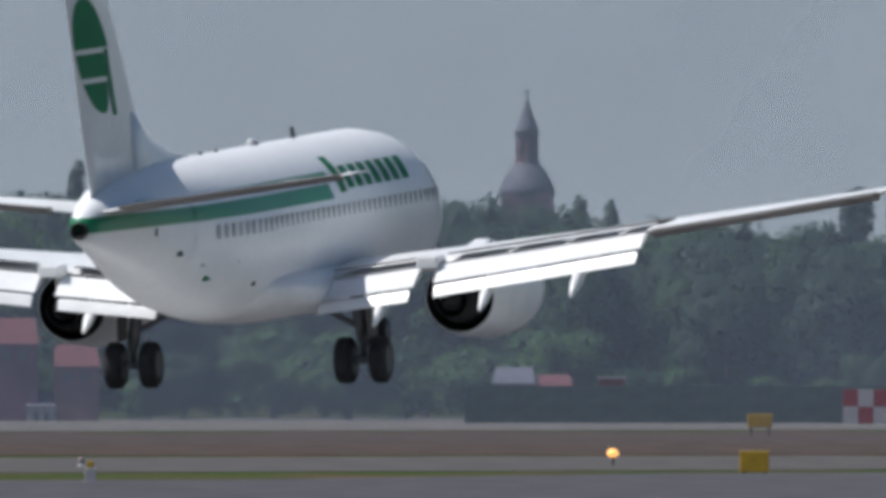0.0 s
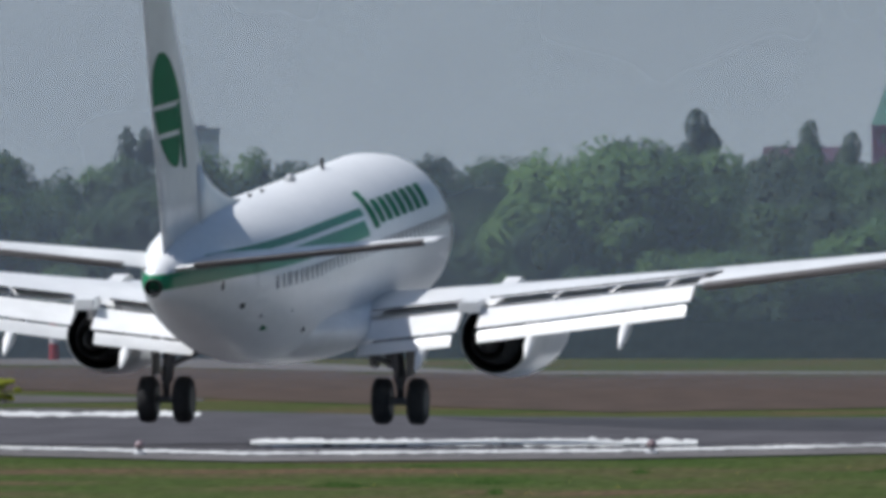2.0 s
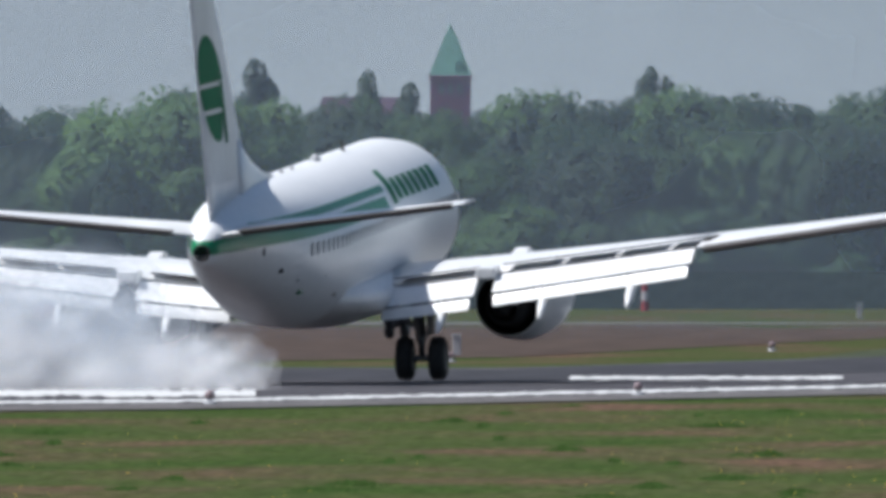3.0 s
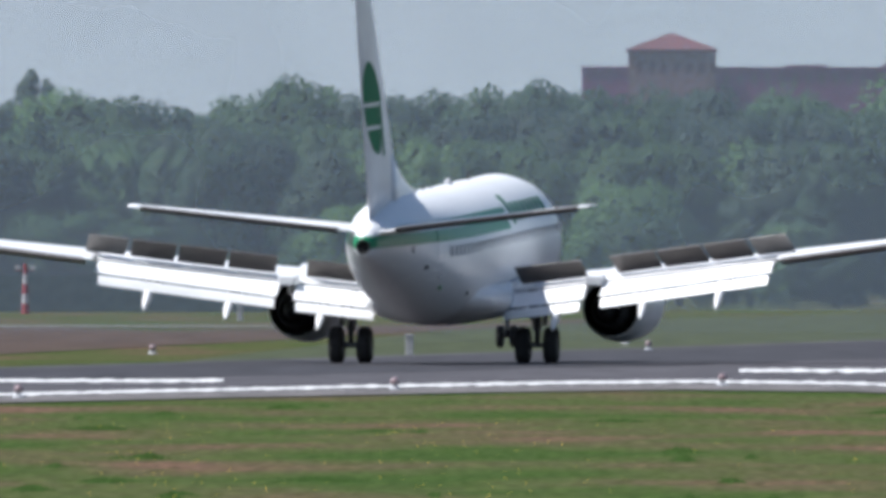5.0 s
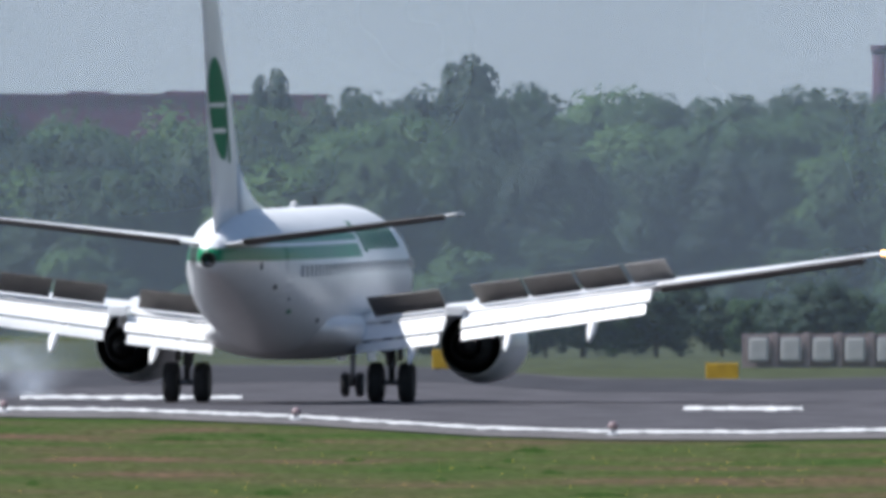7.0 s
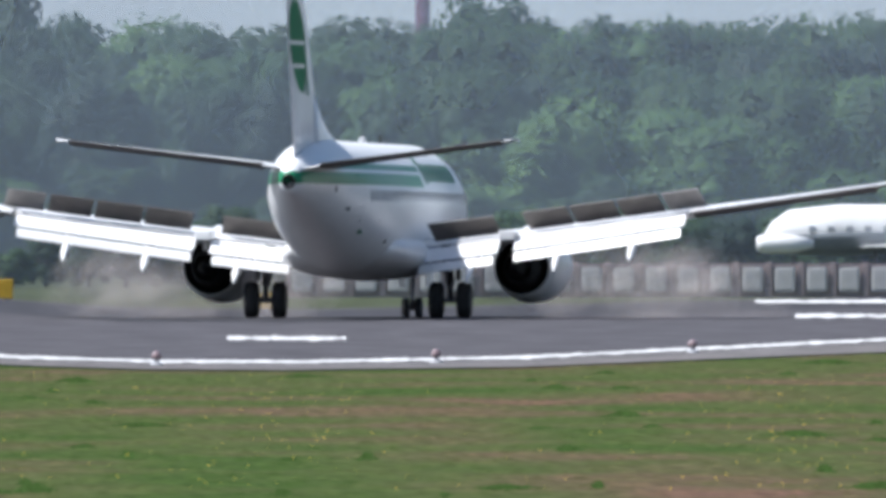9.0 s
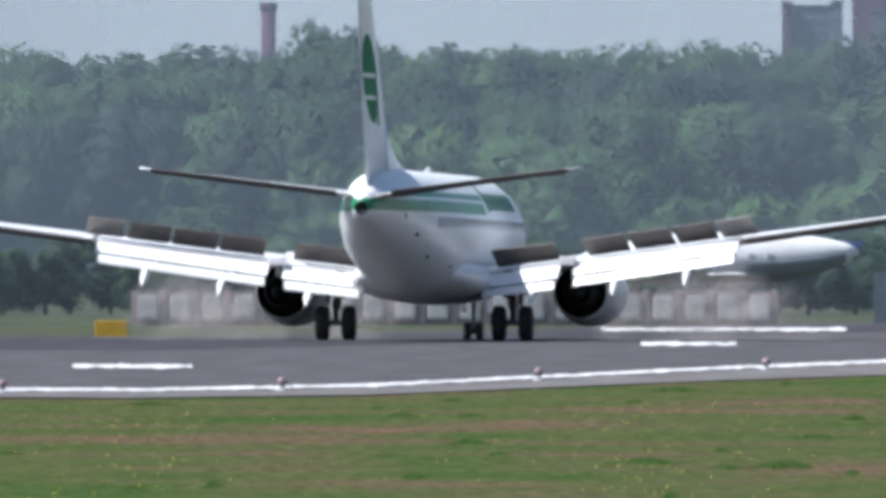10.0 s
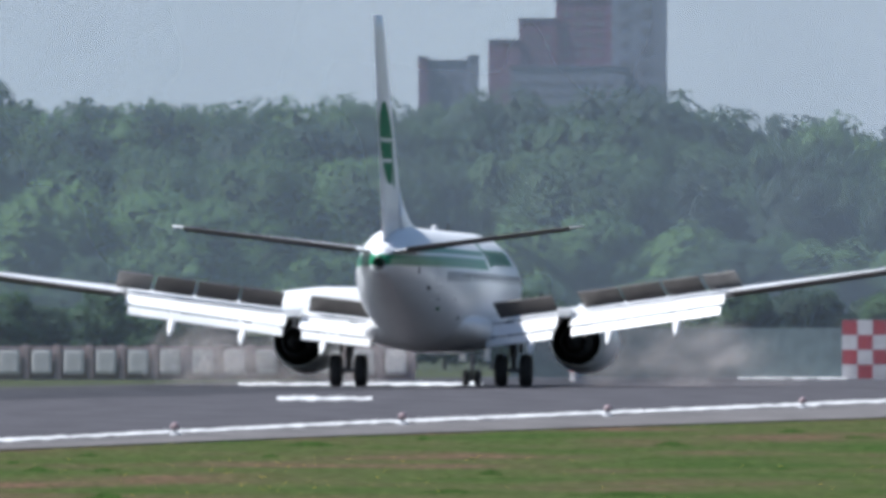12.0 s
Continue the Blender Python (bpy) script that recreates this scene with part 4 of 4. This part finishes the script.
def banded_mast(b, d, top, bands, r, label):
    t = thing("mast", label, "mast", "red and white masts", facing(b, d))
    h = high(top, d)
    for i in range(bands):
        part("mast_section", tube((0, 0, h * i / bands), (0, 0, h * (i + 1) / bands), r * (1 - 0.5 * i / bands), r * (1 - 0.5 * (i + 1) / bands), 12), RED if (bands - i) % 2 else SIGNWHITE, t)
    return t


def airfield_things():
    m1 = banded_mast(-3308, 1790, 186, 7, 0.42, "tall red and white banded mast beside a checkered hut")
    part("arm", boxed(-0.1, 1.1, -0.06, 0.06, high(120, 1790), high(126, 1790)), STEEL, m1)
    banded_mast(-2985, 1790, 3, 5, 0.26, "red and white banded mast on the grass")
    m3 = banded_mast(-1157, 1780, -56, 5, 0.2, "short red and white light pole")
    for s in (-1, 1):
        part("lamp_head", boxed(s * 0.38 - 0.14, s * 0.38 + 0.14, -0.1, 0.1, high(-66, 1780), high(-58, 1780), bevel=0.02), SIGNWHITE, m3)
    part("cross_arm", boxed(-0.5, 0.5, -0.05, 0.05, high(-68, 1780), high(-66, 1780)), RED, m3)
    m4 = banded_mast(2812, 1310, -128, 4, 0.2, "short red and white light pole")
    for k in (-1, 1):
        part("arm", tube((0, 0, high(-136, 1310)), (k * 0.42, 0, high(-120, 1310)), 0.07, 0.09, 8), SIGNWHITE, m4, "pale slanting arm")
    for b0, n, d, e0 in ((-3403, 6, 1795, -81), (3285, 5, 1342, -86)):
        t = thing("checkered_hut", "small hut painted in red and white squares", "hut", "checkered huts", facing(b0, d))
        u = wide(27, d)
        top = high(e0, d)
        rows = max(2, round(top / u))
        hh = top / rows
        part("hut_body", boxed(0, n * u, 0.05, 1.6, 0, top), SIGNWHITE, t)
        for i in range(n):
            for j in range(rows):
                part("square", boxed(i * u + 0.005, (i + 1) * u - 0.005, 0.0, 0.05, j * hh + 0.005, (j + 1) * hh - 0.005), RED if (i + j) % 2 else SIGNWHITE, t)
    # signs
    for b, e, d, hw, hh, lab in ((-3560, -209, 1105, 26, 19, "bright yellow airfield sign on the verge"), (-3550, -137, 1560, 22, 12, "brownish yellow airfield sign seen from behind"), (868, -177, 1290, 33, 17, "yellow airfield sign beside the runway"), (1348, -199, 1200, 29, 15, "yellow airfield sign beside the runway")):
        t = thing("airfield_sign", lab, "sign", "yellow airfield signs", facing(b, d))
        part("board", boxed(-wide(hw, d), wide(hw, d), -0.12, 0.12, high(e - hh, d), high(e + hh, d), bevel=0.03), YELLOW, t)
        for s in (-0.7, 0.7):
            part("foot", boxed(s * wide(hw, d) - 0.04, s * wide(hw, d) + 0.04, -0.05, 0.05, 0, max(0.05, high(e - hh, d))), STEEL, t)
    # lamps along the near edge of the runway
    dome = plain("lamp_glass", (0.26, 0.19, 0.20), 0.3)
    first = None
    for b in (-3728, -2833, -1927, -1169, -503, 77, 594, 1155, 1650, 2104, 2507, 2870, 3215):
        at = facing(b, reach(near(b) + 6))
        if first is None:
            first = thing("runway_lamp", "small runway edge lamp on a short stem", "lamp", "lamps along the runway edge", at)
            part("stem", loft([circle((0, 0, z), "z", r, 10) for z, r in ((0.036, 0.16), (0.08, 0.14), (0.1, 0.06), (0.16, 0.06))]), GREY, first)
            part("lens", loft([circle((0, 0, z), "z", r, 12) for z, r in ((0.16, 0.09), (0.2, 0.12), (0.3, 0.10), (0.34, 0.04))]), dome, first, "pinkish glass lens", True)
        else:
            copy_thing(first, at)
    for b, e in ((-932, -212), (-94, -195), (-54, -205), (-1500, -232), (766, -160), (-4750, -215)):
        d = reach(-e + 4)
        copy_thing(first, facing(b, d))
    amber = glow("lamp_amber_lit", (1.0, 0.50, 0.14), 1.1)
    for b, e in ((-3810, -196),):
        d = 1180
        t = thing("taxiway_lamp", "small lit amber lamp on a thin stalk", "lamp", "amber lamps", facing(b, d))
        part("stem", tube((0, 0, 0), (0, 0, high(e - 4, d)), 0.05, 0.04, 8), STEEL, t)
        part("lens", loft([circle((0, 0, high(e, d) + z), "z", r, 12) for z, r in ((-0.1, 0.1), (0, 0.2), (0.12, 0.16), (0.18, 0.05))]), amber, t, "glowing amber lens", True)
    t = thing("red_box", "small red equipment box on the dry grass", "box", at=facing(-2215, 1620))
    part("cabinet", boxed(-0.62, 0.62, -0.4, 0.4, 0, high(-133, 1620), bevel=0.03), RED, t)
    part("lid", boxed(-0.4, 0.3, -0.35, 0.35, high(-133, 1620), high(-130, 1620), bevel=0.02), SIGNWHITE, t)
    for b, d in ((-777, 1640), (-477, 1180), (-1490, 1150)):
        t = thing("marker_post", "short pale marker post on the grass", "post", "pale marker posts", facing(b, d))
        part("post", boxed(-0.13, 0.13, -0.1, 0.1, 0, 0.6, bevel=0.03), SIGNWHITE, t)
        part("cap", boxed(-0.15, 0.15, -0.12, 0.12, 0.6, 0.68, bevel=0.02), GREY, t)
    t = thing("marker_post", "white marker post with a yellow head", "post", at=facing(-4735, 1040))
    part("post", boxed(-0.16, 0.16, -0.1, 0.1, 0, 0.42, bevel=0.02), SIGNWHITE, t)
    part("head", boxed(-0.1, 0.1, -0.08, 0.08, 0.42, 0.62, bevel=0.02), YELLOW, t)


def panel_row():
    """A low screen of white panels between brown posts, on a base beam."""
    d = 1330
    t = thing("panel_screen", "low screen of white panels in a brown frame beyond the runway", "screen")
    pan = mesh_of("white_panel", boxed(-0.40, 0.40, -0.06, 0.06, 0.22, 1.15, bevel=0.11), PANEL)
    post = mesh_of("screen_post", boxed(-0.12, 0.12, 0.0, 0.2, 0, 1.3, bevel=0.02), FRAME)
    beam = mesh_of("screen_beam", boxed(-0.6, 0.6, 0.06, 0.16, 0.0, 1.25), FRAME)
    b = 1412
    while b < 2540:
        part("white_panel", pan, None, t, at=facing(b, d))
        part("screen_beam", beam, None, t, at=facing(b, d + 0.05))
        part("screen_post", post, None, t, at=facing(b + 28.5, d))
        b += 57


def parked_aircraft():
    d = 1420
    w = lambda u: wide(u, d)
    t = thing("parked_aircraft", "small white aircraft with a blue tail parked beyond the runway", "aircraft", at=facing(2230, d))
    L = w(440)
    part("body", loft([circle((x * L, 0, 2.2 + up), "x", r, 20) for x, r, up in ((0.0, 0.12, -0.1), (0.03, 0.5, 0.0), (0.1, 0.88, 0.1), (0.3, 1.0, 0.2), (0.7, 0.96, 0.22), (0.85, 0.7, 0.3), (0.95, 0.4, 0.4), (1.0, 0.1, 0.45))]), WHITE, t, "white fuselage", True)
    # Darker shell over the lower body: its shaded side put into colour.
    rings = []
    for x, r, up in ((0.02, 0.42, 0.0), (0.1, 0.88, 0.1), (0.3, 1.0, 0.2), (0.7, 0.96, 0.22), (0.85, 0.7, 0.3), (0.95, 0.4, 0.4)):
        rings.append([(x * L, r * 1.02 * math.cos(a), 2.2 + up + r * 1.02 * math.sin(a)) for a in (radians(185 + 17.4 * i) for i in range(11))])
    part("belly", loft(rings), plain("grey_blue_flank_shade", (0.17, 0.19, 0.21), 0.5), t, "grey-blue flank and belly, coloured as in shade", True)
    for i in range(7):
        x = (0.18 + 0.075 * i) * L
        part("window", boxed(x, x + 0.28, -1.02, -0.9, 2.32, 2.55, bevel=0.03), GLASS, t)
    part("wing", loft([foil(0.55 * L, 1.6, y, 1.75, 0.12) for y in (-5.5, -2, 2, 5.5)]), WHITE, t, "white wing", True)
    part("fin", loft([[(x, -0.06, z), (x, 0.06, z), (x2, 0.06, z), (x2, -0.06, z)] for x, x2, z in ((0.86 * L, 1.0 * L, 2.6), (0.94 * L, 1.02 * L, 3.05))]), plain("blue_lacquer", (0.08, 0.13, 0.32), 0.4), t, "blue fin")
    part("engine", loft([circle((x, -1.9, 1.85), "x", r, 14) for x, r in ((-0.03 * L, 0.28), (0.0, 0.38), (0.12 * L, 0.38), (0.2 * L, 0.15))]), WHITE, t, "white engine", True)
    for x, y in ((0.12 * L, 0), (0.45 * L, -1.1), (0.45 * L, 1.1)):
        leg = part("gear_leg", tube((x, y, 0.25), (x, y * 0.6, 1.6), 0.07), STEEL, t)
        part("wheel", loft([circle((x, y + s, 0.26), "y", r, 16) for s, r in ((-0.09, 0.2), (-0.07, 0.26), (0.07, 0.26), (0.09, 0.2))]), TYRE, leg)


church()
green_tower()
red_building()
chimney()
apartment_blocks()
houses()
fence()
airfield_things()
panel_row()
parked_aircraft()
YELLOWS = [crown_mesh("crown", LEAF_YELLOW, s, 1.2, 10, 90, 0.06) for s in (51, 52)]
for b, w in ((-3165, 1.9), (-3130, 1.8), (-3095, 1.9), (-3072, 1.6)):
    tree(b, 1170, -170 + tree_rnd.uniform(-6, 2), YELLOWS, "low bush in yellow blossom on the verge", "yellow bushes", w, "bush")

# ---- grass tufts and flowers in the foreground meadow ----
def meadow():
    rnd = random.Random(8)
    verts, faces = [], []
    for i in range(26000):
        b = rnd.uniform(-5200, 3800)
        d = rnd.uniform(470, reach(near(b) + 18))
        p = spot(b, d)
        h, w = rnd.uniform(0.012, 0.034), rnd.uniform(0.06, 0.25)
        k = len(verts)
        verts.extend([(p.x - w, p.y, 0), (p.x + w, p.y + rnd.uniform(-0.02, 0.02), 0), (p.x + w * rnd.uniform(-0.6, 0.6), p.y + 0.1, h)])
        faces.append((k, k + 1, k + 2))
    me = bpy.data.meshes.new("grass_tufts")
    me.from_pydata(verts, [], faces)
    me.materials.append(BLADES)
    me.shade_smooth()
    me.normals_split_custom_set_from_vertices([(0.0, 0.0, 1.0)] * len(verts))
    tufts = me
    verts, faces = [], []
    for i in range(170):
        b0, e0 = rnd.uniform(-2600, 3600), rnd.uniform(-545, -270)
        if -e0 < near(b0) + 16:
            continue
        d0, span, tall = reach(-e0), rnd.choice((8, 12, 16, 24, 40)), rnd.uniform(0.05, 0.15)
        for j in range(int(span * 7)):
            u = rnd.gauss(0, 0.8)
            p = spot(b0 + u * span, d0 + rnd.gauss(0, 1) * 1.2)
            h, w = tall * rnd.uniform(0.45, 1.0) * math.exp(-u * u * 0.6), rnd.uniform(0.012, 0.04)
            k = len(verts)
            verts.extend([(p.x - w, p.y, 0), (p.x + w, p.y, 0), (p.x + w * rnd.uniform(-2, 2), p.y + 0.05, h)])
            faces.append((k, k + 1, k + 2))
    me = bpy.data.meshes.new("grass_clumps")
    me.from_pydata(verts, [], faces)
    me.materials.append(matt("lush_grass", (0.033, 0.062, 0.017), 0.9, grain=3, spread=0.35))
    me.shade_smooth()
    me.normals_split_custom_set_from_vertices([(0.0, 0.0, 1.0)] * len(verts))
    tagged(new("grass_clumps", me), "lush dark green clumps of grass on the meadow", "grass", kind="stuff")
    me = tufts
    tagged(new("grass_tufts", me), "tufts of green and dry grass on the meadow", "grass", kind="stuff")
    verts, faces = [], []
    for i in range(800):
        b = rnd.gauss(0, 1) * 120 + rnd.choice([rnd.uniform(-2400, 3600)] * 3 + [1300, 700, -900, -400, 2300])
        d = rnd.uniform(470, 760)
        p = spot(b, d, rnd.uniform(0.08, 0.16))
        s = rnd.uniform(0.005, 0.015)
        k = len(verts)
        verts.extend([(p.x - s, p.y, p.z), (p.x + s, p.y, p.z), (p.x, p.y, p.z + s), (p.x, p.y + s, p.z + s * 0.5), (p.x, p.y, p.z - s)])
        faces.extend([(k, k + 4, k + 1), (k, k + 1, k + 2), (k + 2, k + 1, k + 3), (k, k + 2, k + 3)])
    me = bpy.data.meshes.new("flowers")
    me.from_pydata(verts, [], faces)
    me.materials.append(matt("yellow_petals", (0.44, 0.32, 0.06), 0.8))
    me.shade_smooth()
    me.normals_split_custom_set_from_vertices([(0.0, 0.0, 1.0)] * len(verts))
    tagged(new("flowers", me), "small yellow meadow flowers", "flowers", kind="stuff")


meadow()

# ---- tyre smoke ----
def puff_mesh(seed, mat, shells=(1.12, 0.98, 0.84, 0.68, 0.5)):
    """Nested uneven shells, joined by a neck at the poles, so that the puff thins out to its rim."""
    ball = bmesh.new()
    bmesh.ops.create_icosphere(ball, subdivisions=3, radius=1)
    ball.verts.index_update()
    points = [v.co.copy() for v in ball.verts]
    sides = [[v.index for v in f.verts] for f in ball.faces]
    ball.free()
    height = lambda side: sum(points[i].z for i in side)
    poles = (min(sides, key=height), max(sides, key=height))
    verts, faces = [], []
    for k, r in enumerate(shells):
        base = k * len(points)
        for p in points:
            v = p * r
            verts.append(v * (1 + 0.34 * noise.noise(v * 1.6 + Vector((seed * 7.3, r * 9, 0))) + 0.14 * noise.noise(v * 4 + Vector((seed, 3, r * 17)))))
        necks = ([poles[k % 2]] if k + 1 < len(shells) else []) + ([poles[(k + 1) % 2]] if k else [])
        faces.extend([[base + i for i in side] for side in sides if side not in necks])
        if k + 1 < len(shells):
            a = poles[k % 2]
            n = base + len(points)
            faces.extend([(base + a[i], base + a[(i + 1) % 3], n + a[(i + 1) % 3], n + a[i]) for i in range(3)])
    me = bpy.data.meshes.new("smoke_puff")
    me.from_pydata(verts, [], faces)
    me.materials.append(mat)
    me.shade_smooth()
    return me


SMOKE = smoke_material("tyre_smoke", (0.96, 0.96, 0.97), 0.085)
THIN = smoke_material("thin_tyre_smoke", (0.72, 0.78, 0.86), 0.032)
PUFFS = [puff_mesh(s, SMOKE) for s in (1, 2, 3)]
THINS = [puff_mesh(s, THIN) for s in (4, 5)]
SMOKES = []


def smoke(cloud, meshes, rnd, b0, d, start, b1, z1, size):
    """A puff that is born at the wheels at b0 and drifts to b1, z1."""
    ob = part("smoke_puff", rnd.choice(meshes), None, cloud)
    ob.scale = (size, size, size * rnd.uniform(0.6, 0.85))
    turn = rnd.uniform(0, 360)
    away = spot(b1, d, z1)
    SMOKES.append((ob, [(0.0, spot(b0, d, -4), turn), (start - 0.12, spot(b0, d, -4), turn), (start + 0.05, spot(b0, d, 0.25), turn), (start + 0.5, spot(b0, d, 0).lerp(away, 0.75), turn + 20),
                        (start + 1.2, away, turn + 35), (12.0, away + Vector((-1.0, 0, 0.3)), turn + 60)]))


rnd = random.Random(3)
cloud = thing("smoke_cloud", "billowing white tyre smoke over the runway", "smoke", "tyre smoke")
for i in range(46):
    s = i / 45
    b1 = -2440 + 560 * s + rnd.uniform(-30, 30)
    smoke(cloud, PUFFS, rnd, -2130 + 250 * s + rnd.uniform(-40, 40), 896 + rnd.uniform(-4, 3), 2.28 + 0.16 * rnd.random(), b1, rnd.uniform(0.1, 3.4) * (1.05 - 0.8 * s), rnd.uniform(0.7, 1.5) * (1.05 - 0.35 * s))
for i in range(18):
    smoke(cloud, THINS, rnd, -2200 + rnd.uniform(-60, 60), 890 + rnd.uniform(-4, 3), 2.45 + 0.15 * rnd.random(), -2420 + rnd.uniform(-60, 640), rnd.uniform(1.2, 3.8), rnd.uniform(1.0, 1.8))
cloud = thing("smoke_cloud", "small white burst of tyre smoke at a wheel", "smoke", "tyre smoke")
for i in range(10):
    smoke(cloud, PUFFS, rnd, -1770 + rnd.uniform(-15, 15), 944 + rnd.uniform(-2, 2), 3.06 + 0.08 * rnd.random(), -1800 + rnd.uniform(-60, 40), rnd.uniform(0.1, 0.8), rnd.uniform(0.3, 0.6))
cloud = thing("smoke_cloud", "faint bluish tyre smoke behind the braking wheels", "smoke", "tyre smoke")
for i in range(14):
    smoke(cloud, THINS, rnd, 40 + rnd.uniform(-50, 60), 1046 + rnd.uniform(-5, 3), 5.95 + 0.3 * rnd.random(), 20 + rnd.uniform(-90, 130), rnd.uniform(0.2, 1.7), rnd.uniform(0.5, 1.1))


DUST = smoke_material("blown_dust", (0.60, 0.55, 0.53), 0.045)
DUSTS = [puff_mesh(s, DUST, (1.05, 0.88, 0.7, 0.5)) for s in (6, 7)]
dust = thing("dust_cloud", "thin brownish dust blown up by the engines", "dust")
for i in range(34):
    side = -1 if i % 2 else 1
    ob = part("dust_puff", rnd.choice(DUSTS), None, dust, at=pose(rnd.uniform(5, 14), side * rnd.uniform(2.5, 10.0), rnd.uniform(0.2, 1.6), 0, 0, rnd.uniform(0, 360)))
    k = rnd.uniform(0.8, 1.7)
    ob.scale = (k, k, k * 0.7)


# ---- haze over the airfield, put in as sheets ----
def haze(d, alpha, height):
    """A thin see-through sheet across the view, d metres away, standing in for haze."""
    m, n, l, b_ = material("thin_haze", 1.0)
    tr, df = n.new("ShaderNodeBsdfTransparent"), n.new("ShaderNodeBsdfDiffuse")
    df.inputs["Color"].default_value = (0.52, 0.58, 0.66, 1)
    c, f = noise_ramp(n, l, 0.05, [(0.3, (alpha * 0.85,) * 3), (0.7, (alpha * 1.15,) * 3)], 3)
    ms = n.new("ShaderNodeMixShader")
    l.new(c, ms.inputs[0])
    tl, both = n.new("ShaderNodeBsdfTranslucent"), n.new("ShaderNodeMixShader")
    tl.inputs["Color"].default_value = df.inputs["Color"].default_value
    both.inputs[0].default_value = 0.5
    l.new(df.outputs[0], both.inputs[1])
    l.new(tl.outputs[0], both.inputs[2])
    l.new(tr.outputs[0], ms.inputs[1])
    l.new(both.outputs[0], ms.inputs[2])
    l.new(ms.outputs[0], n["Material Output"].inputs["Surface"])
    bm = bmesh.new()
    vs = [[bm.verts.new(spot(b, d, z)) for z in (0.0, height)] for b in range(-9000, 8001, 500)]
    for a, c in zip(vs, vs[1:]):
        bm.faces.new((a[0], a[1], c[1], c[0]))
    tagged(new("haze", mesh_of("haze", bm, m)), "added sheet of thin bluish haze over the airfield", "haze", kind="stuff")


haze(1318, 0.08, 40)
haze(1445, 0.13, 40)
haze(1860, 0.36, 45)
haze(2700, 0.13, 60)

motions()
